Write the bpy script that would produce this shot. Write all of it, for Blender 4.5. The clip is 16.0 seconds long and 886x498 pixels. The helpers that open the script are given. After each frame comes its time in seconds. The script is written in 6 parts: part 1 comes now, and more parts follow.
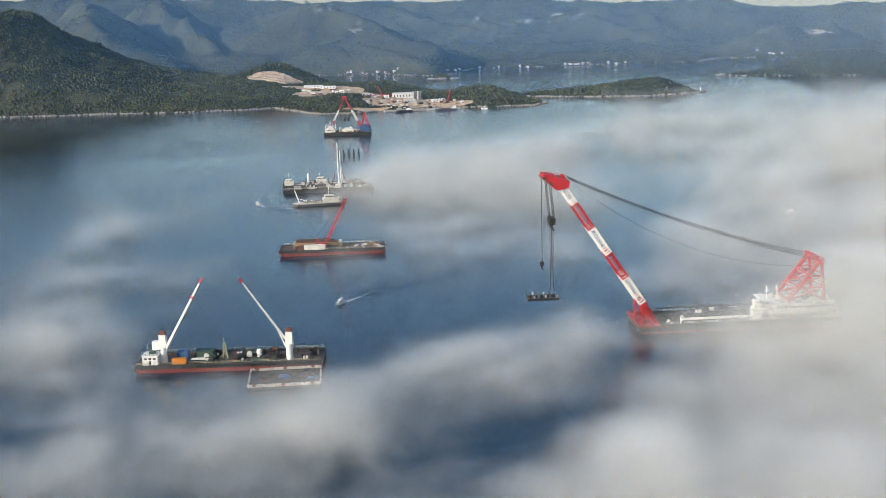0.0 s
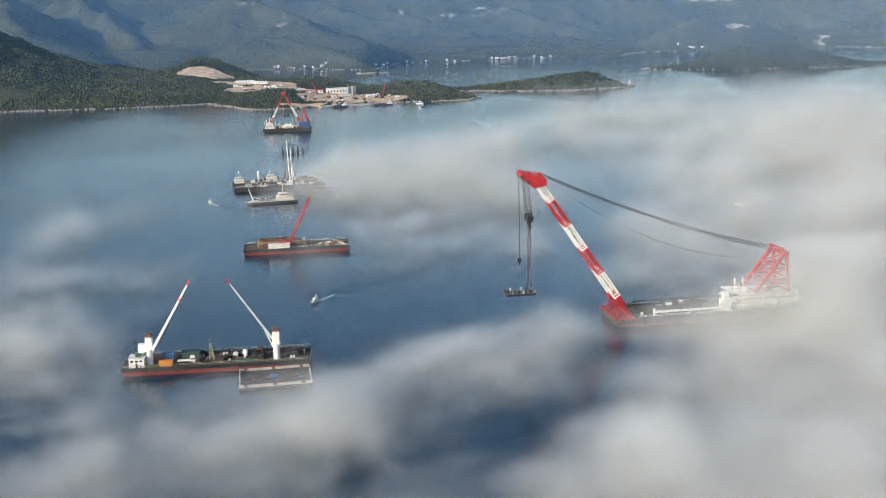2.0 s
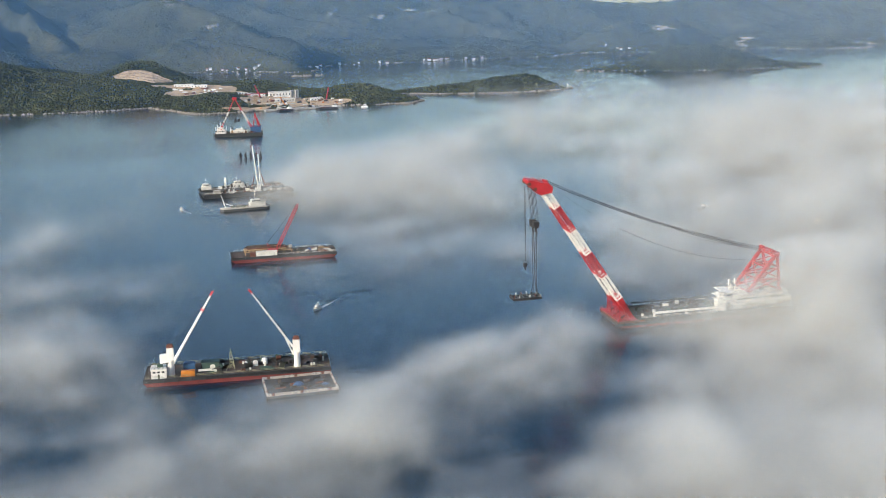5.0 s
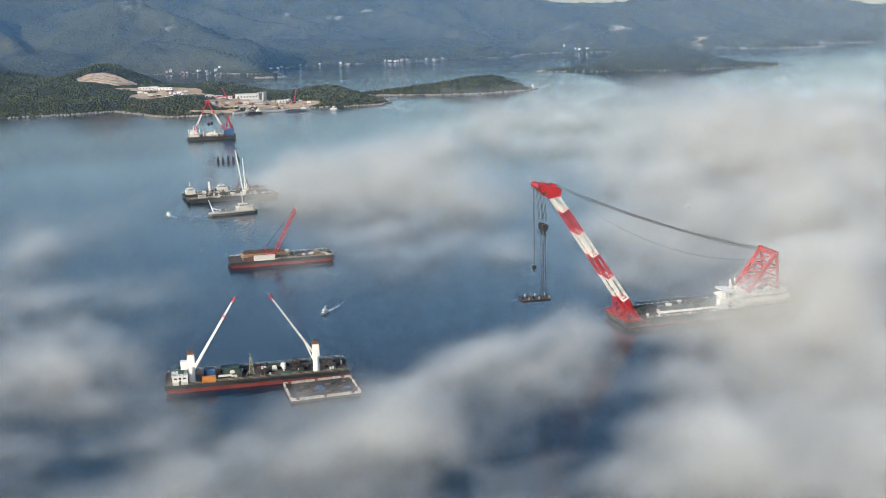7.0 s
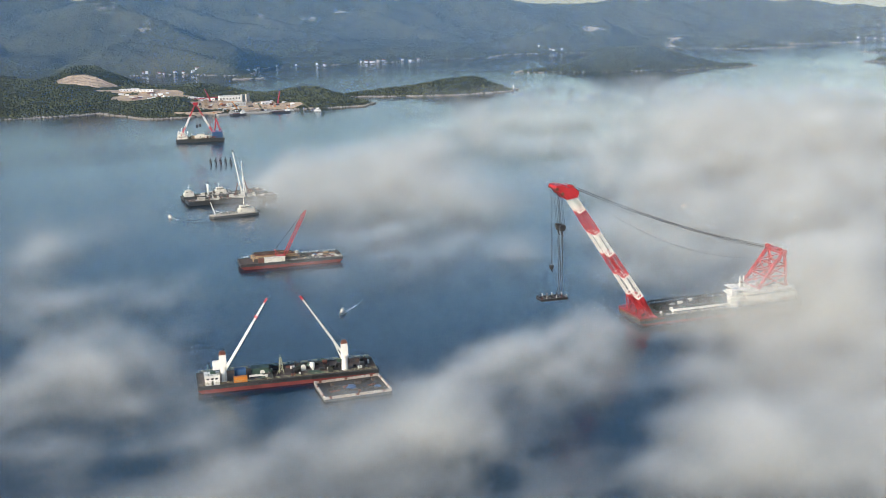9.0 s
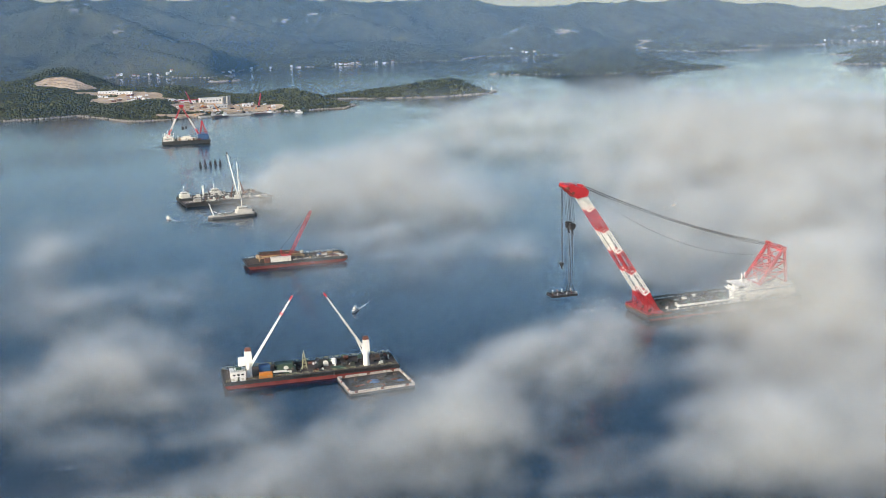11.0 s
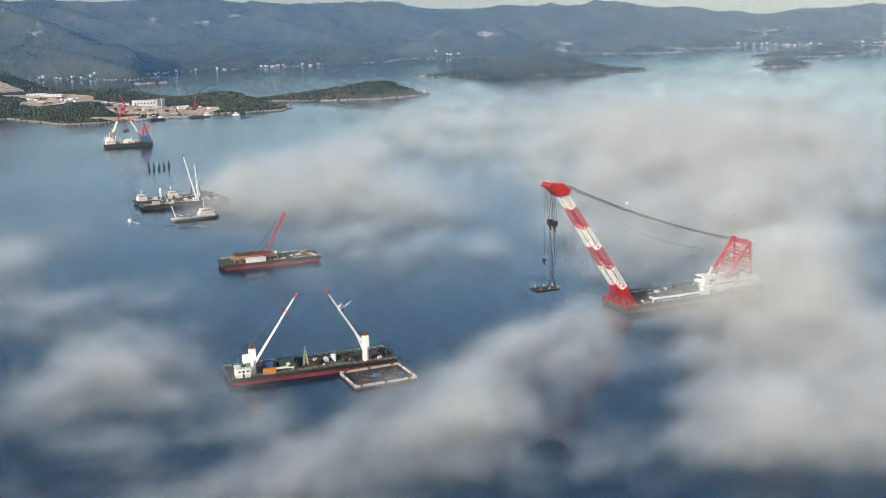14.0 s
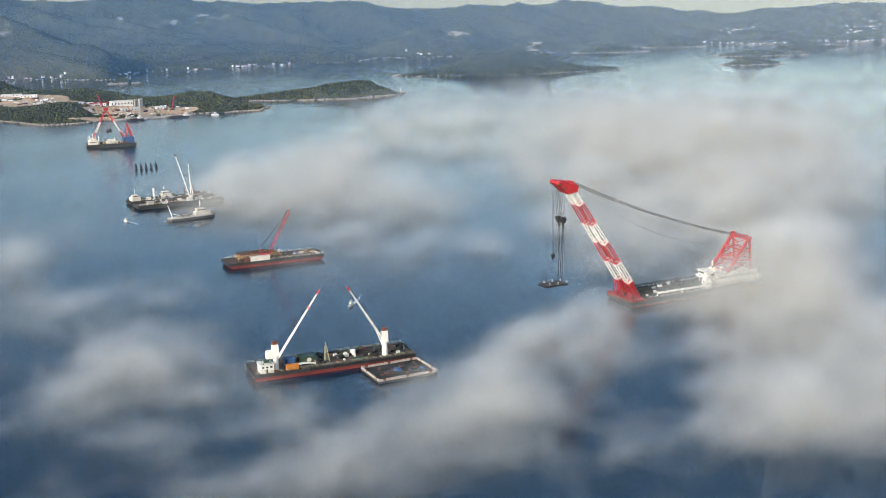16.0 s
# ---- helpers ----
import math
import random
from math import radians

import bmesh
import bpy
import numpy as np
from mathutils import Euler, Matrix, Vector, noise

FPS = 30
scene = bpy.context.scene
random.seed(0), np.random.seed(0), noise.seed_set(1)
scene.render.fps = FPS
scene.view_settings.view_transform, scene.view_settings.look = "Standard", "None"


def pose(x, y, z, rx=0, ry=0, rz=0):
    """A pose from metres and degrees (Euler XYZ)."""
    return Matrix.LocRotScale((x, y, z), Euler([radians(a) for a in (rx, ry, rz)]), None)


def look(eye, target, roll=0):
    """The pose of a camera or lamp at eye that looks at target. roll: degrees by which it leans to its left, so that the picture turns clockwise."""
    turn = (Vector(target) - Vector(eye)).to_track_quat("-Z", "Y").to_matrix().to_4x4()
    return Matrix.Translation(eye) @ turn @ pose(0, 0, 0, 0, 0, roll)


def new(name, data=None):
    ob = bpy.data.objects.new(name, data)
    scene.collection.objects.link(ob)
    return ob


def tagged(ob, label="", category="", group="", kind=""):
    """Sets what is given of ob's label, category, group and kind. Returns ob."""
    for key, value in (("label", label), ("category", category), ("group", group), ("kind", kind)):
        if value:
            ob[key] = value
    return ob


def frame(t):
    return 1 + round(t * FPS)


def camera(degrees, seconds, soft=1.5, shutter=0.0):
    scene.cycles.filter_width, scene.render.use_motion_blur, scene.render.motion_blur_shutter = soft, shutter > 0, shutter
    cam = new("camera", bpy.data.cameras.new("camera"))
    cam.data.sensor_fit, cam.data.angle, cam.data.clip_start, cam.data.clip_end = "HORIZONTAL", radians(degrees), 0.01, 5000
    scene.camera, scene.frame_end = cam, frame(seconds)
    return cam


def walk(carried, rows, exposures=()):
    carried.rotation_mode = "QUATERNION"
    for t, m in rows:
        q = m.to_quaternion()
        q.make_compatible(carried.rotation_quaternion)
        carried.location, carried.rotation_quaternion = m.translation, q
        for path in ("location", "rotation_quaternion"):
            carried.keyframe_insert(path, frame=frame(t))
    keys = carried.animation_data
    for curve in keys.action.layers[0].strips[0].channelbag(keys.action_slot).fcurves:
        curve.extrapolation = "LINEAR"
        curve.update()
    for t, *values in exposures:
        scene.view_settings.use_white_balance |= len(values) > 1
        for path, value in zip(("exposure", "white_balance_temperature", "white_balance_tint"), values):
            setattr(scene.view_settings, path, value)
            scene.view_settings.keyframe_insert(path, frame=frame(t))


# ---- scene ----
cam = camera(43.0, 16.0, soft=0.9)
PATH = [
    (0, (32.93, 2.631, 151.499), (33.378, 4.535, 151.085), -1.5),
    (0.5, (25.605, 2.717, 152.599), (26.092, 4.612, 152.185), -1.5),
    (1, (18.055, 2.631, 153.952), (18.583, 4.515, 153.536), -1.5),
    (1.5, (10.408, 2.523, 155.234), (10.972, 4.395, 154.813), -1.4),
    (2, (3.047, 2.8, 156.324), (3.633, 4.664, 155.894), -1.4),
    (2.5, (-4.525, 3.07, 157.372), (-3.918, 4.927, 156.94), -1.5),
    (3, (-12.054, 3.663, 158.651), (-11.428, 5.513, 158.219), -1.5),
    (3.5, (-19.477, 4.137, 159.797), (-18.829, 5.979, 159.364), -1.5),
    (4, (-26.938, 4.93, 160.848), (-26.263, 6.762, 160.415), -1.4),
    (6.5, (-63.847, 10.566, 166.369), (-63.068, 12.356, 165.934), -1.4),
    (7, (-71.405, 11.854, 167.385), (-70.605, 13.635, 166.949), -1.4),
    (7.5, (-78.825, 12.484, 168.56), (-78.007, 14.256, 168.123), -1.4),
    (8, (-86.068, 12.713, 169.468), (-85.238, 14.479, 169.032), -1.4),
    (8.5, (-93.354, 12.79, 170.317), (-92.512, 14.551, 169.88), -1.4),
    (9, (-100.216, 13.153, 170.771), (-99.364, 14.909, 170.334), -1.4),
    (11.5, (-136.291, 11.483, 173.159), (-135.36, 13.199, 172.724), -1.2),
    (12, (-143.733, 11.798, 173.705), (-142.772, 13.497, 173.27), -1.1),
    (12.5, (-150.673, 12.236, 173.961), (-149.683, 13.919, 173.526), -1.1),
    (13, (-158.191, 12.983, 174.647), (-157.177, 14.65, 174.211), -1.0),
    (13.5, (-165.347, 13.904, 175.081), (-164.32, 15.564, 174.646), -1.0),
    (14, (-172.529, 14.905, 175.495), (-171.49, 16.558, 175.06), -1.0),
    (14.5, (-179.597, 16.116, 175.943), (-178.545, 17.76, 175.507), -1.0),
    (15, (-186.829, 17.455, 176.186), (-185.761, 19.089, 175.75), -1.0),
    (15.5, (-194.008, 18.407, 176.6), (-192.926, 20.032, 176.164), -1.0),
    (16, (-201.156, 19.905, 177.026), (-200.063, 21.521, 176.589), -1.0),
]
walk(cam, [(t, look(eye, target, roll)) for t, eye, target, roll in PATH], [(0, 0.35), (16, 0.35)])

# ---------------------------------------------------------------- light and sky
SUN_AZ = radians(252)      # compass-like angle of the sun, from +y towards +x
SUN_EL = radians(19)
sun_dir = Vector((math.sin(SUN_AZ) * math.cos(SUN_EL), math.cos(SUN_AZ) * math.cos(SUN_EL), math.sin(SUN_EL)))
sun = new("sun", bpy.data.lights.new("sun", "SUN"))
sun.data.energy, sun.data.angle, sun.data.color = 5.2, radians(0.6), (1.0, 0.89, 0.74)
sun.matrix_world = look(sun_dir * 3000, (0, 0, 0))

world = bpy.data.worlds.new("world")
scene.world = world
world.use_nodes = True
wn = world.node_tree
sky = wn.nodes.new("ShaderNodeTexSky")
sky.sky_type, sky.sun_disc = "NISHITA", False
sky.sun_elevation, sky.sun_rotation = SUN_EL, SUN_AZ
sky.dust_density, sky.air_density, sky.ozone_density = 1.0, 1.1, 2.0
wn.nodes["Background"].inputs["Strength"].default_value = 0.165
wn.links.new(sky.outputs[0], wn.nodes["Background"].inputs["Color"])
scene.cycles.transparent_max_bounces = 48


# ---------------------------------------------------------------- mesh helpers
class Geo:
    """Gathers boxes, beams and tubes into one mesh."""

    def __init__(self):
        self.v, self.f = [], []

    def add(self, verts, faces):
        n = len(self.v)
        self.v += [tuple(p) for p in verts]
        self.f += [tuple(i + n for i in face) for face in faces]
        return self

    def box(self, x0, x1, y0, y1, z0, z1, bevel=0.0):
        if bevel:
            b = bevel
            ring = [(x0 + b, y0), (x1 - b, y0), (x1, y0 + b), (x1, y1 - b), (x1 - b, y1), (x0 + b, y1), (x0, y1 - b), (x0, y0 + b)]
            return self.prism(ring, z0, z1)
        c = [(x, y, z) for z in (z0, z1) for x, y in ((x0, y0), (x1, y0), (x1, y1), (x0, y1))]
        return self.add(c, [(3, 2, 1, 0), (4, 5, 6, 7), (0, 1, 5, 4), (1, 2, 6, 5), (2, 3, 7, 6), (3, 0, 4, 7)])

    def prism(self, ring, z0, z1, inset=0.0):
        n = len(ring)
        cx, cy = sum(p[0] for p in ring) / n, sum(p[1] for p in ring) / n
        top = [(cx + (x - cx) * (1 - inset), cy + (y - cy) * (1 - inset), z1) for x, y in ring]
        sides = [(i, (i + 1) % n, n + (i + 1) % n, n + i) for i in range(n)]
        return self.add([(x, y, z0) for x, y in ring] + top, [tuple(range(n - 1, -1, -1)), tuple(range(n, 2 * n))] + sides)

    def tube(self, p, q, r, n=8, r2=None, cap=True):
        p, q = Vector(p), Vector(q)
        d = (q - p).normalized()
        a = d.cross(Vector((0, 0, 1)) if abs(d.z) < 0.95 else Vector((1, 0, 0))).normalized()
        b = d.cross(a)
        r2 = r if r2 is None else r2
        ring = [a * math.cos(math.tau * i / n) + b * math.sin(math.tau * i / n) for i in range(n)]
        sides = [((i + 1) % n, i, n + i, n + (i + 1) % n) for i in range(n)]
        caps = [tuple(range(n)), tuple(range(2 * n - 1, n - 1, -1))] if cap else []
        return self.add([p + c * r for c in ring] + [q + c * r2 for c in ring], sides + caps)

    def beam(self, p, q, w, h=None):
        """A square bar from p to q."""
        p, q = Vector(p), Vector(q)
        h = w if h is None else h
        d = (q - p).normalized()
        a = d.cross(Vector((0, 0, 1)) if abs(d.z) < 0.98 else Vector((0, 1, 0))).normalized() * w / 2
        b = a.cross(d).normalized() * h / 2
        c = [e + s * a + t * b for e in (p, q) for s, t in ((-1, -1), (1, -1), (1, 1), (-1, 1))]
        return self.add(c, [(0, 1, 2, 3), (7, 6, 5, 4), (0, 4, 5, 1), (1, 5, 6, 2), (2, 6, 7, 3), (3, 7, 4, 0)])

    def rope(self, p, q, r, sag=0.0, steps=10, n=5):
        p, q = Vector(p), Vector(q)
        pts = [p.lerp(q, i / steps) - Vector((0, 0, 4 * sag * (i / steps) * (1 - i / steps))) for i in range(steps + 1)]
        for a, b in zip(pts, pts[1:]):
            self.tube(a, b, r, n, cap=False)
        return self

    def dome(self, c, r, rz, n=10, m=4):
        pts, faces = [], []
        for j in range(m + 1):
            t = math.pi / 2 * j / m
            for i in range(n):
                u = math.tau * i / n
                pts.append((c[0] + r * math.cos(u) * math.cos(t), c[1] + r * math.sin(u) * math.cos(t), c[2] + rz * math.sin(t)))
        for j in range(m):
            faces += [(j * n + i, j * n + (i + 1) % n, (j + 1) * n + (i + 1) % n, (j + 1) * n + i) for i in range(n)]
        return self.add(pts, faces)

    def rail(self, pts, h=1.1, step=2.5, w=0.09):
        """Posts with two rails along a line of points."""
        for a, b in zip(pts, pts[1:]):
            a, b = Vector(a), Vector(b)
            n = max(1, round((b - a).length / step))
            for i in range(n + 1):
                p = a.lerp(b, i / n)
                self.beam(p, p + Vector((0, 0, h)), w)
            for k in (0.5, 1.0):
                self.beam(a + Vector((0, 0, h * k)), b + Vector((0, 0, h * k)), w)
        return self


def part(name, geo, mat, parent=None, label="", smooth=False):
    me = bpy.data.meshes.new(name)
    me.from_pydata(geo.v, [], geo.f)
    me.materials.append(mat)
    if smooth:
        me.polygons.foreach_set("use_smooth", [True] * len(me.polygons))
    me.update()
    ob = new(name, me)
    if parent is not None:
        ob.parent = parent
    return tagged(ob, label)


def thing(name, m, label, category, group=""):
    """An empty at the base of a thing, which carries its parts."""
    ob = new(name)
    ob.empty_display_size = 1
    ob.matrix_world = m
    return tagged(ob, label, category, group)


def heading(x, y, ux, uy, z=0.0):
    """A pose at x, y whose +x axis points along (ux, uy)."""
    return pose(x, y, z, 0, 0, math.degrees(math.atan2(uy, ux)))


# ---------------------------------------------------------------- materials
def material(name, base, rough=0.6, metal=0.0, vary=0.25, scale=0.5, bump=0.0, bump_scale=2.0, dark=None, spread=0.5, spec=0.4):
    """Painted or natural surface: colour broken up at two scales, with fine relief."""
    mat = bpy.data.materials.new(name)
    mat.use_nodes = True
    t = mat.node_tree
    b = t.nodes["Principled BSDF"]
    b.inputs["Roughness"].default_value, b.inputs["Metallic"].default_value = rough, metal
    b.inputs["Specular IOR Level"].default_value = spec
    co = t.nodes.new("ShaderNodeNewGeometry")
    n1 = t.nodes.new("ShaderNodeTexNoise")
    n1.inputs["Scale"].default_value, n1.inputs["Detail"].default_value = scale, 6
    n2 = t.nodes.new("ShaderNodeTexNoise")
    n2.inputs["Scale"].default_value, n2.inputs["Detail"].default_value = scale * 7, 4
    add = t.nodes.new("ShaderNodeMath")
    add.operation = "ADD"
    ramp = t.nodes.new("ShaderNodeValToRGB")
    dark = dark or tuple(c * (1 - vary) for c in base)
    light = tuple(min(1, c * (1 + vary * 0.5)) for c in base)
    e = ramp.color_ramp.elements
    e[0].position, e[0].color = 0.5 - spread * 0.5, (*dark, 1)
    e[1].position, e[1].color = 0.5 + spread * 0.5, (*light, 1)
    half = t.nodes.new("ShaderNodeMath")
    half.operation, half.inputs[1].default_value = "MULTIPLY", 0.5
    for n in (n1, n2):
        t.links.new(co.outputs["Position"], n.inputs["Vector"])
    t.links.new(n1.outputs[0], add.inputs[0])
    t.links.new(n2.outputs[0], add.inputs[1])
    t.links.new(add.outputs[0], half.inputs[0])
    t.links.new(half.outputs[0], ramp.inputs[0])
    t.links.new(ramp.outputs[0], b.inputs["Base Color"])
    if bump:
        n3 = t.nodes.new("ShaderNodeTexNoise")
        n3.inputs["Scale"].default_value, n3.inputs["Detail"].default_value = bump_scale, 5
        t.links.new(co.outputs["Position"], n3.inputs["Vector"])
        bp = t.nodes.new("ShaderNodeBump")
        bp.inputs["Strength"].default_value, bp.inputs["Distance"].default_value = 1.0, bump
        t.links.new(n3.outputs[0], bp.inputs["Height"])
        t.links.new(bp.outputs[0], b.inputs["Normal"])
    return mat


RED = material("red_paint", (0.38, 0.024, 0.032), 0.45, vary=0.35, scale=0.15)
WHITE = material("white_paint", (0.7, 0.69, 0.66), 0.45, vary=0.2, scale=0.2)
DULLWHITE = material("weathered_white_paint", (0.62, 0.6, 0.55), 0.6, vary=0.4, scale=0.4)
HULLRED = material("antifouling_red", (0.15, 0.03, 0.026), 0.6, vary=0.5, scale=0.25)
HULLDARK = material("dark_hull_paint", (0.035, 0.04, 0.045), 0.5, vary=0.4, scale=0.25)
DECK = material("deck_green_grey", (0.03, 0.038, 0.034), 0.85, vary=0.5, scale=0.2, dark=(0.03, 0.028, 0.025))
RUSTDECK = material("rusty_deck", (0.085, 0.06, 0.05), 0.85, vary=0.55, scale=0.3, dark=(0.03, 0.028, 0.028))
WETDECK = material("wet_black_deck", (0.028, 0.026, 0.027), 0.6, vary=0.6, scale=0.3)
STEEL = material("dark_steel", (0.045, 0.045, 0.05), 0.5, metal=0.5, vary=0.4)
ROPE = material("wire_rope", (0.03, 0.03, 0.034), 0.6, metal=0.3, vary=0.3)
ORANGE = material("orange_paint", (0.5, 0.18, 0.03), 0.5, vary=0.35)
BLUE = material("blue_paint", (0.035, 0.09, 0.2), 0.5, vary=0.35)
YELLOW = material("pale_yellow_paint", (0.3, 0.29, 0.18), 0.55, vary=0.35)
GREEN = material("green_paint", (0.04, 0.075, 0.06), 0.6, vary=0.4)
TIMBER = material("timber", (0.34, 0.23, 0.13), 0.8, vary=0.5, scale=0.8)
RUST = material("rust_red", (0.13, 0.05, 0.036), 0.75, vary=0.5, scale=0.5)
GLASSY = material("dark_window", (0.02, 0.025, 0.03), 0.1, spec=0.6)
CONCRETE = material("concrete", (0.4, 0.38, 0.35), 0.85, vary=0.3, scale=0.3)
ROOFTILE = material("roof_tile", (0.3, 0.12, 0.07), 0.8, vary=0.4)
ROCK = material("shore_rock", (0.3, 0.26, 0.21), 0.9, vary=0.45, scale=0.12, bump=1.0, bump_scale=0.3)
QUARRY = material("cut_limestone", (0.42, 0.33, 0.25), 0.9, vary=0.6, scale=0.12, bump=1.5, bump_scale=0.15)
RIM = material("worn_pale_rim", (0.36, 0.32, 0.29), 0.8, vary=0.5, scale=0.5)
EARTH = material("bare_earth", (0.55, 0.4, 0.26), 0.95, vary=0.6, scale=0.05, bump=0.4, bump_scale=0.3)
FOAM = material("foam", (0.7, 0.74, 0.76), 0.7, vary=0.2)


def land_material(name, green, brown, rock, scale, bump, rock_at=0.62):
    """Scrub-covered limestone hill: two greens, dry patches and bare rock showing through on the ridges."""
    mat = bpy.data.materials.new(name)
    mat.use_nodes = True
    t = mat.node_tree
    b = t.nodes["Principled BSDF"]
    b.inputs["Roughness"].default_value, b.inputs["Specular IOR Level"].default_value = 0.95, 0.1
    co = t.nodes.new("ShaderNodeNewGeometry")

    def noise_at(s, d, r=0.6):
        n = t.nodes.new("ShaderNodeTexNoise")
        n.inputs["Scale"].default_value, n.inputs["Detail"].default_value, n.inputs["Roughness"].default_value = s, d, r
        t.links.new(co.outputs["Position"], n.inputs["Vector"])
        return n

    big, fine, spots = noise_at(scale * 0.25, 6), noise_at(scale * 4, 4, 0.7), noise_at(scale * 1.6, 8, 0.66)
    ramp = t.nodes.new("ShaderNodeValToRGB")
    e = ramp.color_ramp.elements
    e[0].position, e[0].color = 0.35, (*(c * 0.6 for c in green), 1)
    e[1].position, e[1].color = 0.68, (*brown, 1)
    m = e.new(0.52)
    m.color = (*green, 1)
    mixn = t.nodes.new("ShaderNodeMath")
    mixn.operation = "MULTIPLY_ADD"
    mixn.inputs[1].default_value = 0.55
    t.links.new(fine.outputs[0], mixn.inputs[0])
    half = t.nodes.new("ShaderNodeMath")
    half.operation, half.inputs[1].default_value = "MULTIPLY", 0.45
    t.links.new(big.outputs[0], half.inputs[0])
    t.links.new(half.outputs[0], mixn.inputs[2])
    t.links.new(mixn.outputs[0], ramp.inputs[0])
    rr = t.nodes.new("ShaderNodeValToRGB")
    rr.color_ramp.elements[0].position, rr.color_ramp.elements[1].position = rock_at, rock_at + 0.06
    t.links.new(spots.outputs[0], rr.inputs[0])
    mix = t.nodes.new("ShaderNodeMix")
    mix.data_type = "RGBA"
    t.links.new(rr.outputs[0], mix.inputs["Factor"])
    t.links.new(ramp.outputs[0], mix.inputs["A"])
    mix.inputs["B"].default_value = (*rock, 1)
    t.links.new(mix.outputs["Result"], b.inputs["Base Color"])
    bp = t.nodes.new("ShaderNodeBump")
    bp.inputs["Strength"].default_value, bp.inputs["Distance"].default_value = 1.0, bump
    t.links.new(fine.outputs[0], bp.inputs["Height"])
    t.links.new(bp.outputs[0], b.inputs["Normal"])
    return mat


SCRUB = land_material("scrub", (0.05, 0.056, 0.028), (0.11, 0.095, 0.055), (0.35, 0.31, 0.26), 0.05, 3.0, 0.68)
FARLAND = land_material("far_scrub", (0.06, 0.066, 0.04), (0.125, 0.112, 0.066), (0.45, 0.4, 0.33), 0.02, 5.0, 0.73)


def leaf_material(name, dark, mid, light, scale):
    """Evergreen crowns: each one has its own green, and dry or lush patches run over the slope."""
    mat = bpy.data.materials.new(name)
    mat.use_nodes = True
    t = mat.node_tree
    b = t.nodes["Principled BSDF"]
    b.inputs["Roughness"].default_value, b.inputs["Specular IOR Level"].default_value = 0.95, 0.1
    co = t.nodes.new("ShaderNodeNewGeometry")
    n = t.nodes.new("ShaderNodeTexNoise")
    n.inputs["Scale"].default_value, n.inputs["Detail"].default_value = scale, 5
    t.links.new(co.outputs["Position"], n.inputs["Vector"])
    a = t.nodes.new("ShaderNodeMath")
    a.operation, a.inputs[1].default_value = "MULTIPLY_ADD", 0.5
    half = t.nodes.new("ShaderNodeMath")
    half.operation, half.inputs[1].default_value = "MULTIPLY", 0.75
    t.links.new(n.outputs[0], half.inputs[0])
    t.links.new(co.outputs["Random Per Island"], a.inputs[0])
    t.links.new(half.outputs[0], a.inputs[2])
    ramp = t.nodes.new("ShaderNodeValToRGB")
    e = ramp.color_ramp.elements
    e[0].position, e[0].color = 0.3, (*dark, 1)
    e[1].position, e[1].color = 0.95, (*light, 1)
    m = e.new(0.62)
    m.color = (*mid, 1)
    t.links.new(a.outputs[0], ramp.inputs[0])
    t.links.new(ramp.outputs[0], b.inputs["Base Color"])
    return mat


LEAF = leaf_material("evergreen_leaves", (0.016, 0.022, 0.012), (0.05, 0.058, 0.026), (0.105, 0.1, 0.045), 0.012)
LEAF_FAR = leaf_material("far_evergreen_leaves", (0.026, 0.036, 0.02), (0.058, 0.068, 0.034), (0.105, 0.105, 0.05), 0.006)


def water_material():
    mat = bpy.data.materials.new("sea_water")
    mat.use_nodes = True
    t = mat.node_tree
    b = t.nodes["Principled BSDF"]
    b.inputs["Roughness"].default_value, b.inputs["IOR"].default_value = 0.08, 1.33
    co = t.nodes.new("ShaderNodeNewGeometry")
    big = t.nodes.new("ShaderNodeTexNoise")
    big.inputs["Scale"].default_value, big.inputs["Detail"].default_value = 0.004, 4
    ramp = t.nodes.new("ShaderNodeValToRGB")
    ramp.color_ramp.elements[0].position, ramp.color_ramp.elements[0].color = 0.35, (0.002, 0.014, 0.034, 1)
    ramp.color_ramp.elements[1].position, ramp.color_ramp.elements[1].color = 0.7, (0.004, 0.028, 0.052, 1)
    t.links.new(co.outputs["Position"], big.inputs["Vector"])
    t.links.new(big.outputs[0], ramp.inputs[0])
    t.links.new(ramp.outputs[0], b.inputs["Base Color"])
    mp = t.nodes.new("ShaderNodeMapping")
    mp.inputs["Rotation"].default_value = (0, 0, radians(12))
    mp.inputs["Scale"].default_value = (0.35, 1.0, 1.0)
    t.links.new(co.outputs["Position"], mp.inputs["Vector"])
    rip = t.nodes.new("ShaderNodeTexNoise")
    rip.inputs["Scale"].default_value, rip.inputs["Detail"].default_value = 0.22, 5
    t.links.new(mp.outputs[0], rip.inputs["Vector"])
    calm = t.nodes.new("ShaderNodeTexNoise")
    calm.inputs["Scale"].default_value, calm.inputs["Detail"].default_value = 0.006, 3
    t.links.new(mp.outputs[0], calm.inputs["Vector"])
    mul = t.nodes.new("ShaderNodeMath")
    mul.operation = "MULTIPLY"
    t.links.new(rip.outputs[0], mul.inputs[0])
    t.links.new(calm.outputs[0], mul.inputs[1])
    bp = t.nodes.new("ShaderNodeBump")
    bp.inputs["Strength"].default_value, bp.inputs["Distance"].default_value = 1.0, 0.6
    t.links.new(mul.outputs[0], bp.inputs["Height"])
    t.links.new(bp.outputs[0], b.inputs["Normal"])
    return mat


WATER = water_material()


